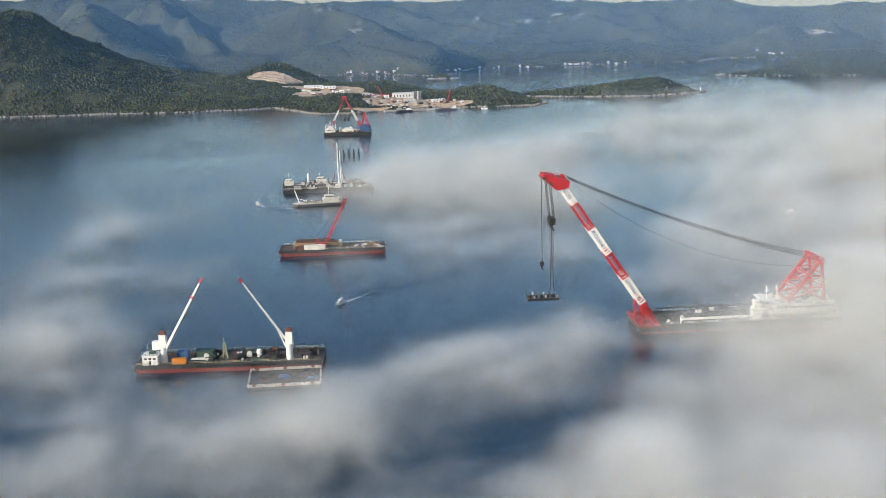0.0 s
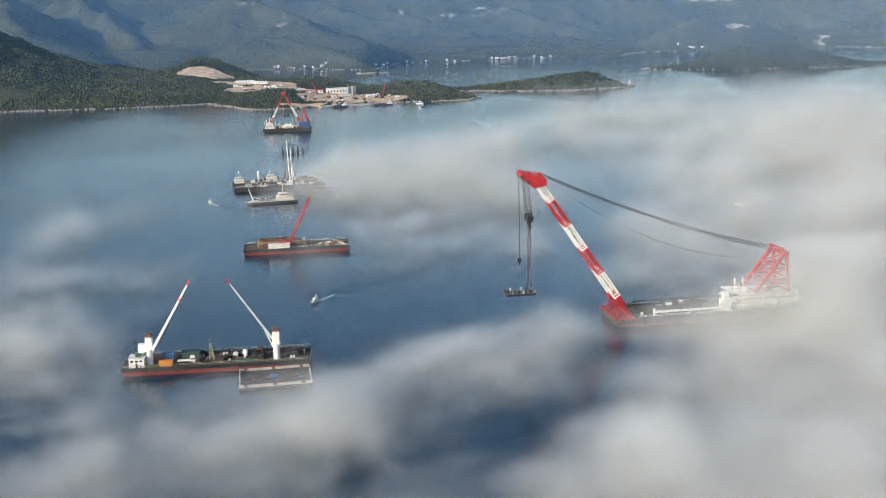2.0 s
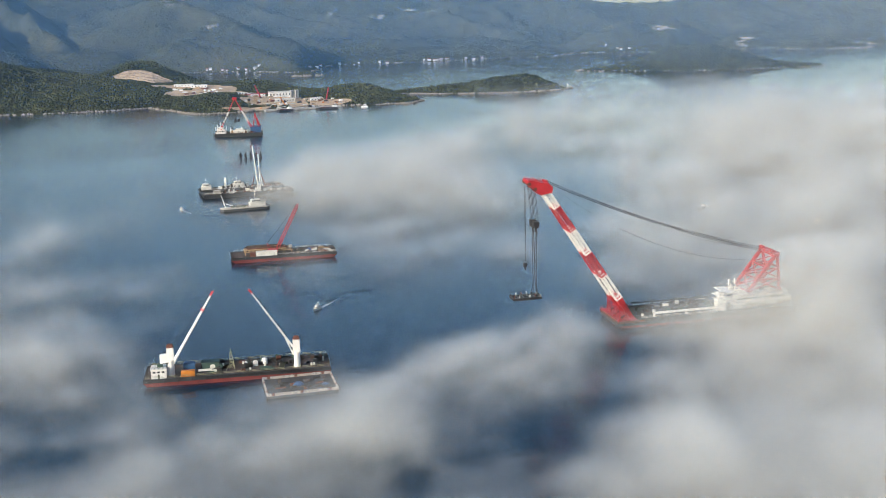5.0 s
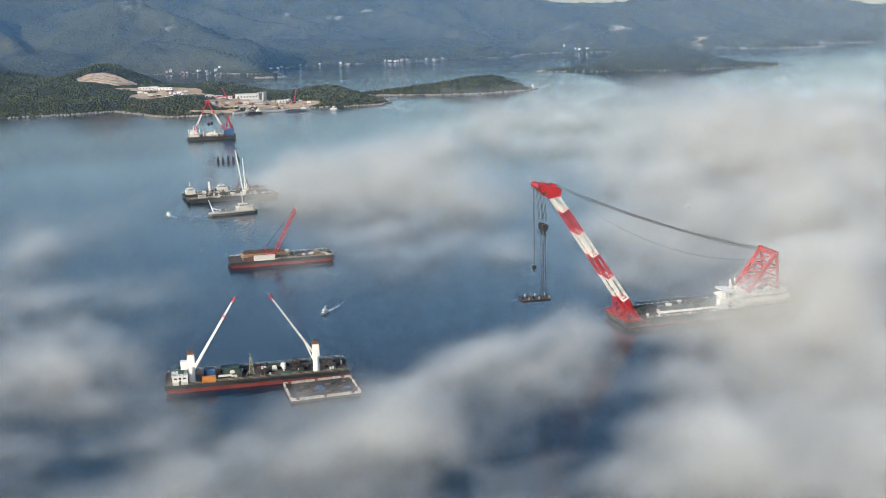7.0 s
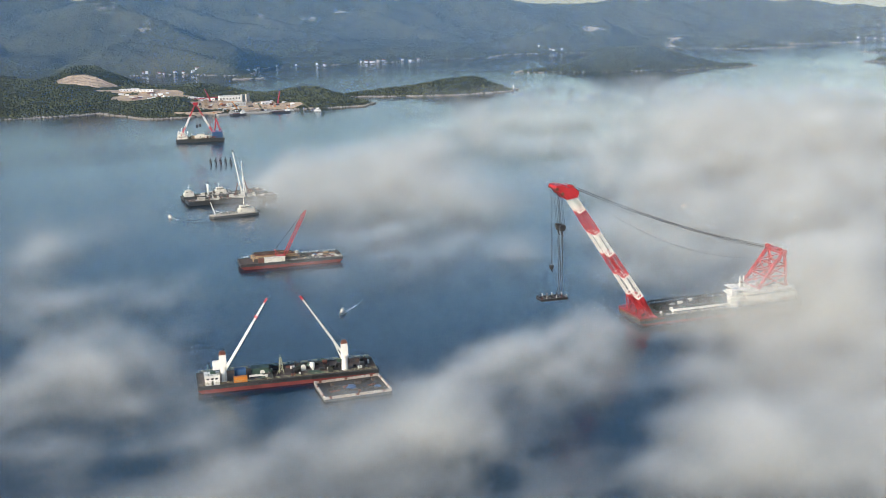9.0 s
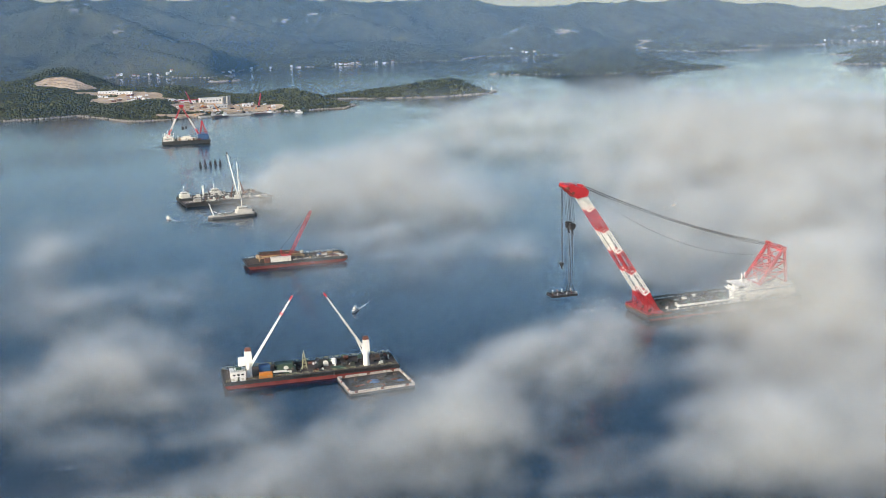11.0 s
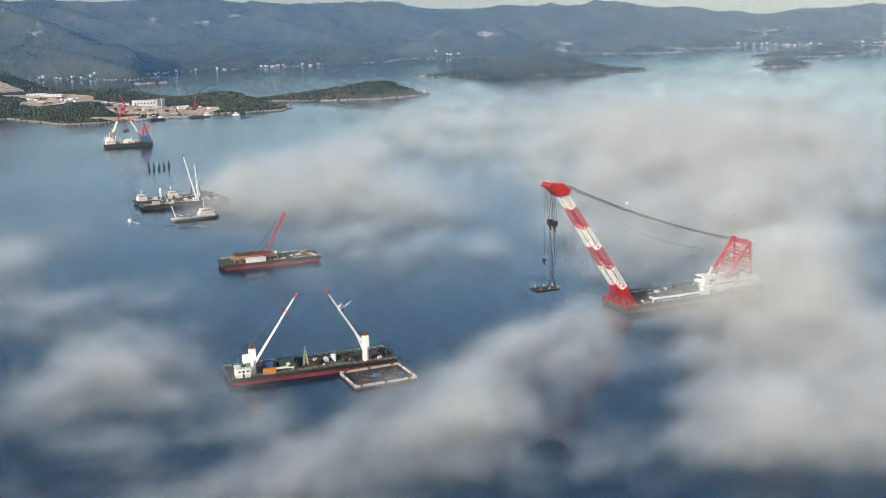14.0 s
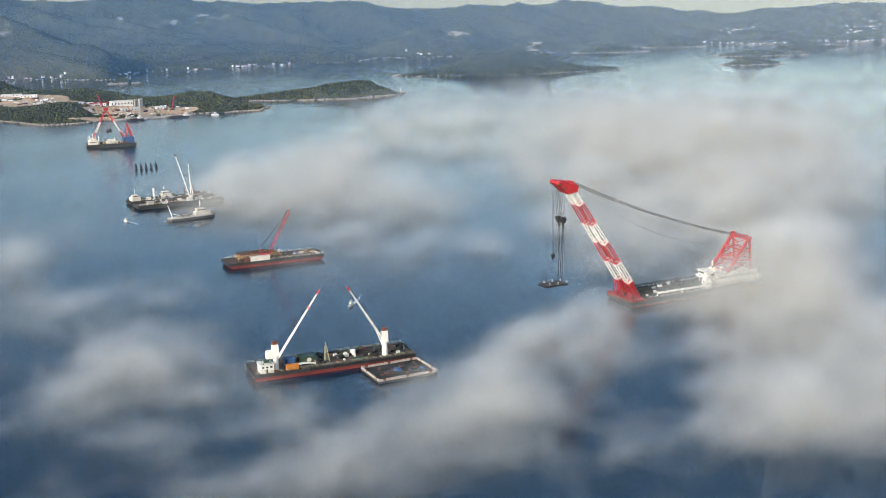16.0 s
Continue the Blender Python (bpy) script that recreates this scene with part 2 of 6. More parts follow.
def haze_sheet_material(name, colour, gain, fine_scale, fine_amount, through_share=0.35):
    """Thin sheet whose set colour stands in for haze: part of the light passes, the rest is scattered. The mesh carries
    how thick it is.
    """
    mat = bpy.data.materials.new(name)
    mat.use_nodes = True
    t = mat.node_tree
    t.nodes.remove(t.nodes["Principled BSDF"])
    out = t.nodes["Material Output"]
    co = t.nodes.new("ShaderNodeNewGeometry")
    at = t.nodes.new("ShaderNodeAttribute")
    at.attribute_name = "thickness"
    n = t.nodes.new("ShaderNodeTexNoise")
    n.inputs["Scale"].default_value, n.inputs["Detail"].default_value, n.inputs["Roughness"].default_value = fine_scale, 6, 0.6
    t.links.new(co.outputs["Position"], n.inputs["Vector"])
    off = t.nodes.new("ShaderNodeMath")
    off.operation, off.inputs[1].default_value = "SUBTRACT", 0.5
    t.links.new(n.outputs[0], off.inputs[0])
    a = t.nodes.new("ShaderNodeMath")
    a.operation, a.inputs[1].default_value = "MULTIPLY_ADD", fine_amount
    t.links.new(off.outputs[0], a.inputs[0])
    a.inputs[2].default_value = 1.0
    m = t.nodes.new("ShaderNodeMath")
    m.operation, m.use_clamp = "MULTIPLY", True
    t.links.new(a.outputs[0], m.inputs[0])
    t.links.new(at.outputs["Fac"], m.inputs[1])
    g = t.nodes.new("ShaderNodeMath")
    g.operation, g.use_clamp, g.inputs[1].default_value = "MULTIPLY", True, gain
    t.links.new(m.outputs[0], g.inputs[0])
    d = t.nodes.new("ShaderNodeBsdfDiffuse")
    d.inputs["Color"].default_value = (*colour, 1)
    tl = t.nodes.new("ShaderNodeBsdfTranslucent")
    tl.inputs["Color"].default_value = (*colour, 1)
    s = t.nodes.new("ShaderNodeMixShader")
    s.inputs[0].default_value = through_share
    t.links.new(d.outputs[0], s.inputs[1])
    t.links.new(tl.outputs[0], s.inputs[2])
    tr = t.nodes.new("ShaderNodeBsdfTransparent")
    mx = t.nodes.new("ShaderNodeMixShader")
    t.links.new(g.outputs[0], mx.inputs[0])
    t.links.new(tr.outputs[0], mx.inputs[1])
    t.links.new(s.outputs[0], mx.inputs[2])
    t.links.new(mx.outputs[0], out.inputs["Surface"])
    return mat


def fog_material(name, colour, lo, hi, most, through_share, facing):
    """Drifting fog: billows of two sizes eat into the cover that the mesh carries."""
    mat = bpy.data.materials.new(name)
    mat.use_nodes = True
    t = mat.node_tree
    t.nodes.remove(t.nodes["Principled BSDF"])
    co = t.nodes.new("ShaderNodeNewGeometry")
    at = t.nodes.new("ShaderNodeAttribute")
    at.attribute_name = "thickness"
    total = at.outputs["Fac"]
    for size, detail, rough, amount in ((44.0, 7, 0.66, 2.3), (120.0, 2, 0.5, 0.7)):
        mp = t.nodes.new("ShaderNodeMapping")
        mp.inputs["Rotation"].default_value = (0, 0, radians(-30))
        mp.inputs["Scale"].default_value = (0.8, 1.0, 1.25)
        n = t.nodes.new("ShaderNodeTexNoise")
        n.inputs["Scale"].default_value, n.inputs["Detail"].default_value, n.inputs["Roughness"].default_value = 1 / size, detail, rough
        n.inputs["Distortion"].default_value = 0.35
        t.links.new(co.outputs["Position"], mp.inputs["Vector"])
        t.links.new(mp.outputs[0], n.inputs["Vector"])
        off = t.nodes.new("ShaderNodeMath")
        off.operation, off.inputs[1].default_value = "SUBTRACT", 0.5
        t.links.new(n.outputs[0], off.inputs[0])
        a = t.nodes.new("ShaderNodeMath")
        a.operation, a.inputs[1].default_value = "MULTIPLY_ADD", amount
        t.links.new(off.outputs[0], a.inputs[0])
        t.links.new(total, a.inputs[2])
        total = a.outputs[0]
    rg = t.nodes.new("ShaderNodeMapRange")
    rg.interpolation_type = "SMOOTHSTEP"
    rg.inputs["From Min"].default_value, rg.inputs["From Max"].default_value, rg.inputs["To Max"].default_value = lo, hi, most
    t.links.new(total, rg.inputs["Value"])
    # droplets scatter to all sides, so the lie of the bank's surface counts little
    lie = t.nodes.new("ShaderNodeVectorMath")
    lie.operation, lie.inputs[1].default_value = "MULTIPLY_ADD", (facing, facing, facing)
    t.links.new(co.outputs["Normal"], lie.inputs[0])
    lie.inputs[2].default_value = Vector((0, 0, 1)) + sun_dir * 0.15
    unit = t.nodes.new("ShaderNodeVectorMath")
    unit.operation = "NORMALIZE"
    t.links.new(lie.outputs[0], unit.inputs[0])
    d, tl = t.nodes.new("ShaderNodeBsdfDiffuse"), t.nodes.new("ShaderNodeBsdfTranslucent")
    s, mx, tr = t.nodes.new("ShaderNodeMixShader"), t.nodes.new("ShaderNodeMixShader"), t.nodes.new("ShaderNodeBsdfTransparent")
    s.inputs[0].default_value = through_share
    for k, n in ((1, d), (2, tl)):
        n.inputs["Color"].default_value = (*colour, 1)
        t.links.new(unit.outputs[0], n.inputs["Normal"])
        t.links.new(n.outputs[0], s.inputs[k])
    t.links.new(rg.outputs[0], mx.inputs[0])
    t.links.new(tr.outputs[0], mx.inputs[1])
    t.links.new(s.outputs[0], mx.inputs[2])
    t.links.new(mx.outputs[0], t.nodes["Material Output"].inputs["Surface"])
    return mat


MIST = fog_material("fog", (0.81, 0.83, 0.81), 0.1, 1.2, 0.17, 0.32, 0.22)
# distance haze is put into the colour of these see-through sheets
HAZE = haze_sheet_material("haze_tint_blue", (0.18, 0.4, 0.78), 1.0, 0.0015, 0.3)
PALE_HAZE = haze_sheet_material("haze_tint_pale", (0.58, 0.66, 0.72), 1.0, 0.0015, 0.3)


# ---------------------------------------------------------------- number fields for land and fog
def value_noise(x, y, seed):
    """Smooth random field between 0 and 1, with one knot per unit."""
    xi, yi = np.floor(x).astype(np.int64), np.floor(y).astype(np.int64)
    fx, fy = x - xi, y - yi
    fx, fy = fx * fx * fx * (fx * (fx * 6 - 15) + 10), fy * fy * fy * (fy * (fy * 6 - 15) + 10)

    def knot(a, b):
        h = (a * 374761393 + b * 668265263 + seed * 144665) & 0xFFFFFFFF
        h = ((h ^ (h >> 13)) * 1274126177) & 0xFFFFFFFF
        return ((h ^ (h >> 16)) & 0xFFFF) / 65535.0

    return (knot(xi, yi) * (1 - fx) + knot(xi + 1, yi) * fx) * (1 - fy) + (knot(xi, yi + 1) * (1 - fx) + knot(xi + 1, yi + 1) * fx) * fy


def fbm(x, y, size, octaves, seed, ridged=False):
    total, amp, norm = 0.0, 1.0, 0.0
    for k in range(octaves):
        c, s = math.cos(0.5 * k), math.sin(0.5 * k)
        v = value_noise((x * c - y * s) / size + 17.3 * k, (x * s + y * c) / size - 9.1 * k, seed + k)
        total = total + amp * (1 - np.abs(2 * v - 1) if ridged else v)
        norm += amp
        amp, size = amp * 0.5, size * 0.5
    return total / norm


def smooth(a, b, v):
    t = np.clip((v - a) / (b - a), 0, 1)
    return t * t * (3 - 2 * t)


def inside_distance(x, y, ring):
    """Metres from the edge of a closed outline, positive inside."""
    best, inside = np.full(x.shape, 1e9), np.zeros(x.shape, bool)
    for (ax, ay), (bx, by) in zip(ring, ring[1:] + ring[:1]):
        ex, ey = bx - ax, by - ay
        t = np.clip(((x - ax) * ex + (y - ay) * ey) / (ex * ex + ey * ey), 0, 1)
        best = np.minimum(best, np.hypot(x - ax - t * ex, y - ay - t * ey))
        if ay != by:
            inside ^= ((ay > y) != (by > y)) & (x < (bx - ax) * (y - ay) / (by - ay) + ax)
    return np.where(inside, best, -best)


def bump_at(x, y, cx, cy, amp, sx, sy, turn=0.0):
    c, s = math.cos(radians(turn)), math.sin(radians(turn))
    u, v = (x - cx) * c + (y - cy) * s, -(x - cx) * s + (y - cy) * c
    return amp * np.exp(-0.5 * ((u / sx) ** 2 + (v / sy) ** 2))


def sheet(name, xs, ys, z, mat, keep=None, thick=None):
    """A grid surface over xs and ys. keep: which cells stay."""
    nx, ny = len(xs), len(ys)
    gx, gy = np.meshgrid(xs, ys)
    co = np.stack([gx, gy, z], -1).reshape(-1, 3)
    i = np.arange(nx * ny).reshape(ny, nx)
    quads = np.stack([i[:-1, :-1], i[:-1, 1:], i[1:, 1:], i[1:, :-1]], -1).reshape(-1, 4)
    if keep is not None:
        k = keep.reshape(-1)
        quads = quads[k[quads].any(1)]
    used, where = np.unique(quads, return_inverse=True)
    me = bpy.data.meshes.new(name)
    me.from_pydata(co[used].tolist(), [], where.reshape(-1, 4).tolist())
    me.polygons.foreach_set("use_smooth", [True] * len(me.polygons))
    if thick is not None:
        a = me.attributes.new("thickness", "FLOAT", "POINT")
        a.data.foreach_set("value", thick.reshape(-1)[used].astype(np.float32))
    me.materials.append(mat)
    me.update()
    return new(name, me)


# ---------------------------------------------------------------- sea
sea = sheet("water", np.linspace(-9000, 12000, 22), np.linspace(-6000, 12000, 20), np.zeros((20, 22)), WATER)
tagged(sea, "calm dark blue sea with fine ripples", "sea", kind="structure")

# ---------------------------------------------------------------- land
HEADLAND = [(-900, 2050), (-500, 1990), (-236, 1947), (-89, 1922), (53, 1886), (150, 1880), (195, 1895), (222, 1830), (240, 1756), (254, 1736), (303, 1726), (340, 1748),
            (368, 1735), (420, 1760), (472, 1750), (535, 1732), (590, 1724), (620, 1752), (630, 1800), (632, 1850), (640, 1900), (668, 1885), (733, 1832), (807, 1803), (871, 1797), (925, 1812), (951, 1837), (930, 1880),
            (880, 1935), (790, 1975), (700, 1960), (640, 1935), (600, 1960), (540, 2040), (480, 2150), (420, 2300), (330, 2440), (150, 2520), (-200, 2560), (-900, 2600)]


def headland_height(x, y):
    d = inside_distance(x, y, HEADLAND) + 14 * (fbm(x, y, 45, 3, 5) - 0.5)
    h = bump_at(np.maximum(x, -300), y, -300, 2283, 157, 205, 170)
    for b in ((225, 2160, 42, 62, 40), (150, 2230, 14, 120, 120), (215, 2050, 11, 70, 55), (315, 1860, 7, 40, 40), (300, 1840, 8, 60, 60), (385, 2090, 13, 60, 45), (460, 2070, 4, 60, 40),
              (580, 1870, 13, 48, 55), (525, 1900, 5, 40, 40), (867, 1895, 23, 45, 50), (905, 1870, 8, 30, 30), (800, 1925, 2, 60, 40), (720, 1920, 4, 60, 40)):
        h = h + bump_at(x, y, *b)
    h = h * (1 - 0.85 * bump_at(x, y, 405, 1800, 1.0, 60, 42)) + 2
    rough = 1 + 0.55 * (fbm(x, y, 120, 5, 11) - 0.5)
    shore = smooth(0, 70, d)
    return np.where(d < 0, np.maximum(-3, d * 0.3), np.minimum(d * 0.25, 2.2) + 0.3 + (h * rough + 2.5) * shore + 1.5 * fbm(x, y, 25, 3, 3) * shore), d


gx, gy = np.linspace(-900, 1000, 270), np.linspace(1700, 2620, 150)
X, Y = np.meshgrid(gx, gy)
Z, D = headland_height(X, Y)
headland = sheet("ground_headland", gx, gy, Z, SCRUB, D > -8)
tagged(headland, "scrub-covered headland with low hills", "headland", kind="structure")

MAINSHORE = [(-3500, 3300), (-1500, 3150), (0, 3000), (434, 2855), (560, 2800), (610, 2690), (640, 2658), (690, 2680), (740, 2800), (809, 2882), (1021, 2879), (1194, 2863), (1300, 2898), (1422, 2833),
             (1480, 2900), (1565, 2978), (1721, 2877), (1850, 2840), (2000, 2900), (2107, 2800), (2300, 2750), (2420, 2900), (2600, 2800), (2750, 2760), (2850, 2650), (2978, 2491), (3226, 2428), (3700, 2000),
             (4400, 1200), (6000, 800), (6000, 6000), (-3500, 6000)]
SKYLINE = [(-3500, 4300, 230), (-600, 4150, 215), (205, 4200, 208), (555, 4152, 190), (990, 4095, 184), (1279, 3960, 184), (1440, 3900, 172), (1660, 3800, 164), (1906, 3673, 166), (2022, 3640, 144), (2144, 3600, 122),
           (2400, 3650, 132), (2650, 3600, 140), (2800, 3560, 146), (3043, 3500, 121), (3204, 3375, 110), (3266, 3313, 96), (3383, 3186, 86), (3466, 3092, 102), (3544, 2997, 116), (4000, 2500, 135), (5000, 1800, 140)]


# crests of the hills before the skyline, each from its top down to the shore
CREST_WEST = [[(4, 3754, 204), (62, 3603, 147), (116, 3451, 98), (159, 3299, 54)],
              [(-193, 3499, 201), (-161, 3300, 146), (-104, 3152, 103)],
              [(371, 3885, 156), (321, 3588, 106), (351, 3284, 62), (421, 3023, 22)],
              [(311, 3590, 150), (394, 3478, 170), (471, 3365, 174), (540, 3250, 141), (605, 3134, 109), (667, 3017, 86), (723, 2898, 58), (770, 2811, 32)],
              [(399, 2941, 62), (487, 3006, 74), (553, 2921, 58), (628, 2820, 40), (679, 2754, 20)]]
CREST_MIDDLE = [[(840, 3901, 145), (939, 3772, 109), (1033, 3640, 89), (1121, 3506, 66), (1182, 3270, 38), (1248, 3080, 14)],
                [(1040, 3847, 125), (1062, 3788, 121), (1153, 3706, 90)],
                [(1285, 4084, 154), (1350, 3955, 176), (1464, 3857, 152), (1534, 3719, 107), (1599, 3579, 77)],
                [(1316, 3701, 129), (1404, 3612, 121), (1467, 3475, 83), (1556, 3322, 51)],
                [(1200, 3020, 30), (1347, 2979, 20), (1397, 2898, 14)]]
CREST_EAST = [[(1690, 3080, 40), (1765, 3053, 85), (1835, 2994, 52)],
              [(1846, 3002, 34), (1914, 2995, 86), (1966, 2944, 56), (2018, 2899, 22)],
              [(2318, 3689, 116), (2423, 3618, 128), (2466, 3463, 82), (2471, 3334, 52), (2494, 3058, 26)],
              [(2678, 3553, 100), (2674, 3428, 45)], [(2040, 2900, 21), (2100, 2870, 34), (2170, 2820, 18)],
              [(2945, 3593, 122), (3043, 3508, 104), (3167, 3392, 88), (3284, 3275, 80)]]


def mainland_height(x, y):
    d = inside_distance(x, y, MAINSHORE) + 40 * (fbm(x, y, 120, 4, 21) - 0.5)
    best, top = np.full(x.shape, 1e9), np.zeros(x.shape)
    for (ax, ay, az), (bx, by, bz) in zip(SKYLINE, SKYLINE[1:]):
        ex, ey = bx - ax, by - ay
        t = np.clip(((x - ax) * ex + (y - ay) * ey) / (ex * ex + ey * ey), 0, 1)
        r = np.hypot(x - ax - t * ex, y - ay - t * ey)
        top = np.where(r < best, az + t * (bz - az), top)
        best = np.minimum(best, r)
    ridge = top * np.exp(-0.5 * (best / 230) ** 2)
    spur = fbm(x + 0.3 * y, y * 0.7 - 0.2 * x, 420, 4, 31, True)
    knoll = fbm(x, y * 0.8, 190, 4, 37, True)
    near = smooth(100, 420, best)
    h = ridge * (0.94 - near * 0.3) + near * smooth(0, 900, d) * 44 * spur ** 2 + near * smooth(0, 300, d) * 26 * knoll ** 2 + 9 * (1 - near) * (knoll - 0.5)
    for b in ((-150, 3720, 90, 180, 260), (250, 3400, 24, 150, 200), (640, 2790, 22, 60, 70), (1080, 3250, 18, 120, 90), (1380, 3250, 16, 120, 90), (2140, 2830, 12, 90, 40), (2450, 3300, 30, 160, 160)):
        h = h + bump_at(x, y, *b)
    wx, wy = x + 120 * (fbm(x, y, 160, 4, 61) - 0.5), y + 120 * (fbm(x, y, 160, 4, 67) - 0.5)
    for line in CREST_WEST + CREST_MIDDLE + CREST_EAST:
        hill = np.zeros(x.shape)
        for (ax, ay, az), (bx, by, bz) in zip(line, line[1:]):
            ex, ey = bx - ax, by - ay
            t = np.clip(((wx - ax) * ex + (wy - ay) * ey) / (ex * ex + ey * ey), 0, 1)
            r = np.hypot(wx - ax - t * ex, wy - ay - t * ey)
            crest = az + (bz - az) * t
            hill = np.maximum(hill, crest * np.clip(1 - r / (60 + 1.9 * crest), 0, 1) ** 1.25)
        # hills grow out of the slope behind them
        more = np.clip(0.5 + 0.5 * (hill - h) / 14, 0, 1)
        h = h * (1 - more) + hill * more + 7 * more * (1 - more)
    h = h * (0.9 + 0.2 * fbm(x, y, 110, 5, 41)) + smooth(0, 200, d) * 22 * (fbm(x, y, 120, 5, 43, True) - 0.5)
    return np.where(d < 0, np.maximum(-4, d * 0.2), np.minimum(d * 0.2, 2.5) + 0.3 + h * smooth(0, 70, d) + 3 * smooth(0, 120, d)), d


gx, gy = np.linspace(-1400, 4600, 480), np.linspace(1700, 4900, 290)
X, Y = np.meshgrid(gx, gy)
Z, D = mainland_height(X, Y)
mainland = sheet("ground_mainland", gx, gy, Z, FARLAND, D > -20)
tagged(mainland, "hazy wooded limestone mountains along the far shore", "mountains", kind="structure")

ISLANDS = [
    # outline centre, half length, half width, turn, height, label
    (1452, 2165, 285, 95, -20, 40, "long low wooded island with a pale rocky rim"),
    (2022, 1925, 85, 32, -24, 17, "small wooded island with a pale rocky rim"),
    (2365, 2185, 150, 45, -32, 13, "flat wooded island off the far shore"),
    (2640, 2265, 150, 50, -10, 27, "wooded island with a rounded top"),
    (2245, 2670, 120, 45, -26, 22, "low hump of wooded land with pale rocks"),
    (2600, 2750, 120, 45, -22, 22, "low wooded island near the town"),
    (636, 2525, 36, 16, -12, 8, "tiny scrubby islet in the bay"),
    (2960, 2150, 26, 8, -20, 3, "bare skerry"),
]
LANDS = []
for k, (cx, cy, a, b, turn, top, label) in enumerate(ISLANDS):
    n = 60
    gx, gy = np.linspace(cx - a * 1.25, cx + a * 1.25, n), np.linspace(cy - a * 1.25, cy + a * 1.25, n)
    X, Y = np.meshgrid(gx, gy)

    def island_height(x, y, cx=cx, cy=cy, a=a, b=b, turn=turn, top=top, k=k):
        c, s = math.cos(radians(turn)), math.sin(radians(turn))
        u, v = ((x - cx) * c + (y - cy) * s) / a, (-(x - cx) * s + (y - cy) * c) / b
        r = 1 - np.sqrt(u * u + v * v) + 0.35 * (fbm(x, y, a * 0.5, 4, 60 + k) - 0.5)
        d = r * b
        return np.where(d < 0, np.maximum(-3, d * 0.3), np.minimum(d * 0.35, 2.2) + top * (0.45 * smooth(0.04, 0.95, r) + 0.75 * smooth(0.0, 0.8, r) * np.exp(-2.6 * (u + 0.12) ** 2)) * (0.85 + 0.3 * fbm(x, y, a * 0.3, 4, 80 + k))), d

    Z, D = island_height(X, Y)
    ob = sheet("island_ground", gx, gy, Z, SCRUB, D > -6)
    tagged(ob, label, "island", kind="structure")
    LANDS.append((island_height, cx, cy, a))


# ---------------------------------------------------------------- floating craft
def barge_hull(g, length, width, z0, z1, rake=3.0):
    """A flat hull with raked ends, from 0 to length, its near side at 0."""
    c = [(rake, 0, z0), (length - rake, 0, z0), (length - rake, width, z0), (rake, width, z0), (0, 0, z1), (length, 0, z1), (length, width, z1), (0, width, z1)]
    return g.add(c, [(3, 2, 1, 0), (4, 5, 6, 7), (0, 1, 5, 4), (1, 2, 6, 5), (2, 3, 7, 6), (3, 0, 4, 7)])


def hull_parts(owner, length, width, deck, low, high, top, band=1.2, rake=3.0):
    part("lower_hull", barge_hull(Geo(), length, width, -1.2, band, rake), low, owner, "worn red lower hull at the waterline")
    g = Geo()
    k = 0.06
    g.add([(-k, -k, band), (length + k, -k, band), (length + k, width + k, band), (-k, width + k, band), (-k, -k, deck), (length + k, -k, deck), (length + k, width + k, deck), (-k, width + k, deck)],
          [(3, 2, 1, 0), (4, 5, 6, 7), (0, 1, 5, 4), (1, 2, 6, 5), (2, 3, 7, 6), (3, 0, 4, 7)])
    part("upper_hull", g, high, owner)
    part("deck", Geo().box(0.3, length - 0.3, 0.3, width - 0.3, deck, deck + 0.12), top, owner, "stained steel deck")
    for i in range(int(length // 6)):
        part("fender", Geo().tube((3 + i * 6, -0.35, band + 0.2), (3 + i * 6, -0.35, deck - 0.1), 0.3, 6), STEEL, owner)
    for x0, x1, y0, y1 in ((0, length, -0.05, 0.25), (0, length, width - 0.25, width + 0.05), (0, 0.25, 0.25, width - 0.25), (length - 0.25, length, 0.25, width - 0.25)):
        part("bulwark", Geo().box(x0, x1, y0, y1, deck, deck + 0.5), high, owner)


def lattice(g, corners0, corners1, bays, chord, brace):
    """Four chords between two rings of corners, with zigzag braces on each side."""
    c0, c1 = [Vector(p) for p in corners0], [Vector(p) for p in corners1]
    for a, b in zip(c0, c1):
        g.beam(a, b, chord)
    for s in range(4):
        for i in range(bays):
            p0, p1 = c0[s].lerp(c1[s], i / bays), c0[s].lerp(c1[s], (i + 1) / bays)
            q0, q1 = c0[(s + 1) % 4].lerp(c1[(s + 1) % 4], i / bays), c0[(s + 1) % 4].lerp(c1[(s + 1) % 4], (i + 1) / bays)
            g.beam(p0, q1, brace) if i % 2 else g.beam(q0, p1, brace)
            g.beam(p1, q1, brace)
    return g


def windows(owner, x0, x1, y, z0, z1, n, face=-1):
    for i in range(n):
        w = (x1 - x0) / n
        a = x0 + w * (i + 0.2)
        g = Geo().box(a, a + w * 0.6, y + (0.04 if face > 0 else -0.08), y + (0.08 if face > 0 else -0.04), z0, z1)
        part("window", g, GLASSY, owner)


# --- the great crane ship
ship = thing("crane_ship", heading(239, 477.5, 0.988, -0.155), "large floating crane ship with a red and white lattice boom", "crane ship")
LEN, WID, DK = 98.0, 25.0, 3.6
hull_parts(ship, LEN, WID, DK, HULLRED, HULLDARK, DECK, 1.0, 4.0)
part("bow_stripe", Geo().box(-0.12, 14, -0.12, -0.08, 2.5, DK).box(-0.12, -0.08, -0.1, 25.1, 2.5, DK), RUST, ship, "worn reddish bow plating")
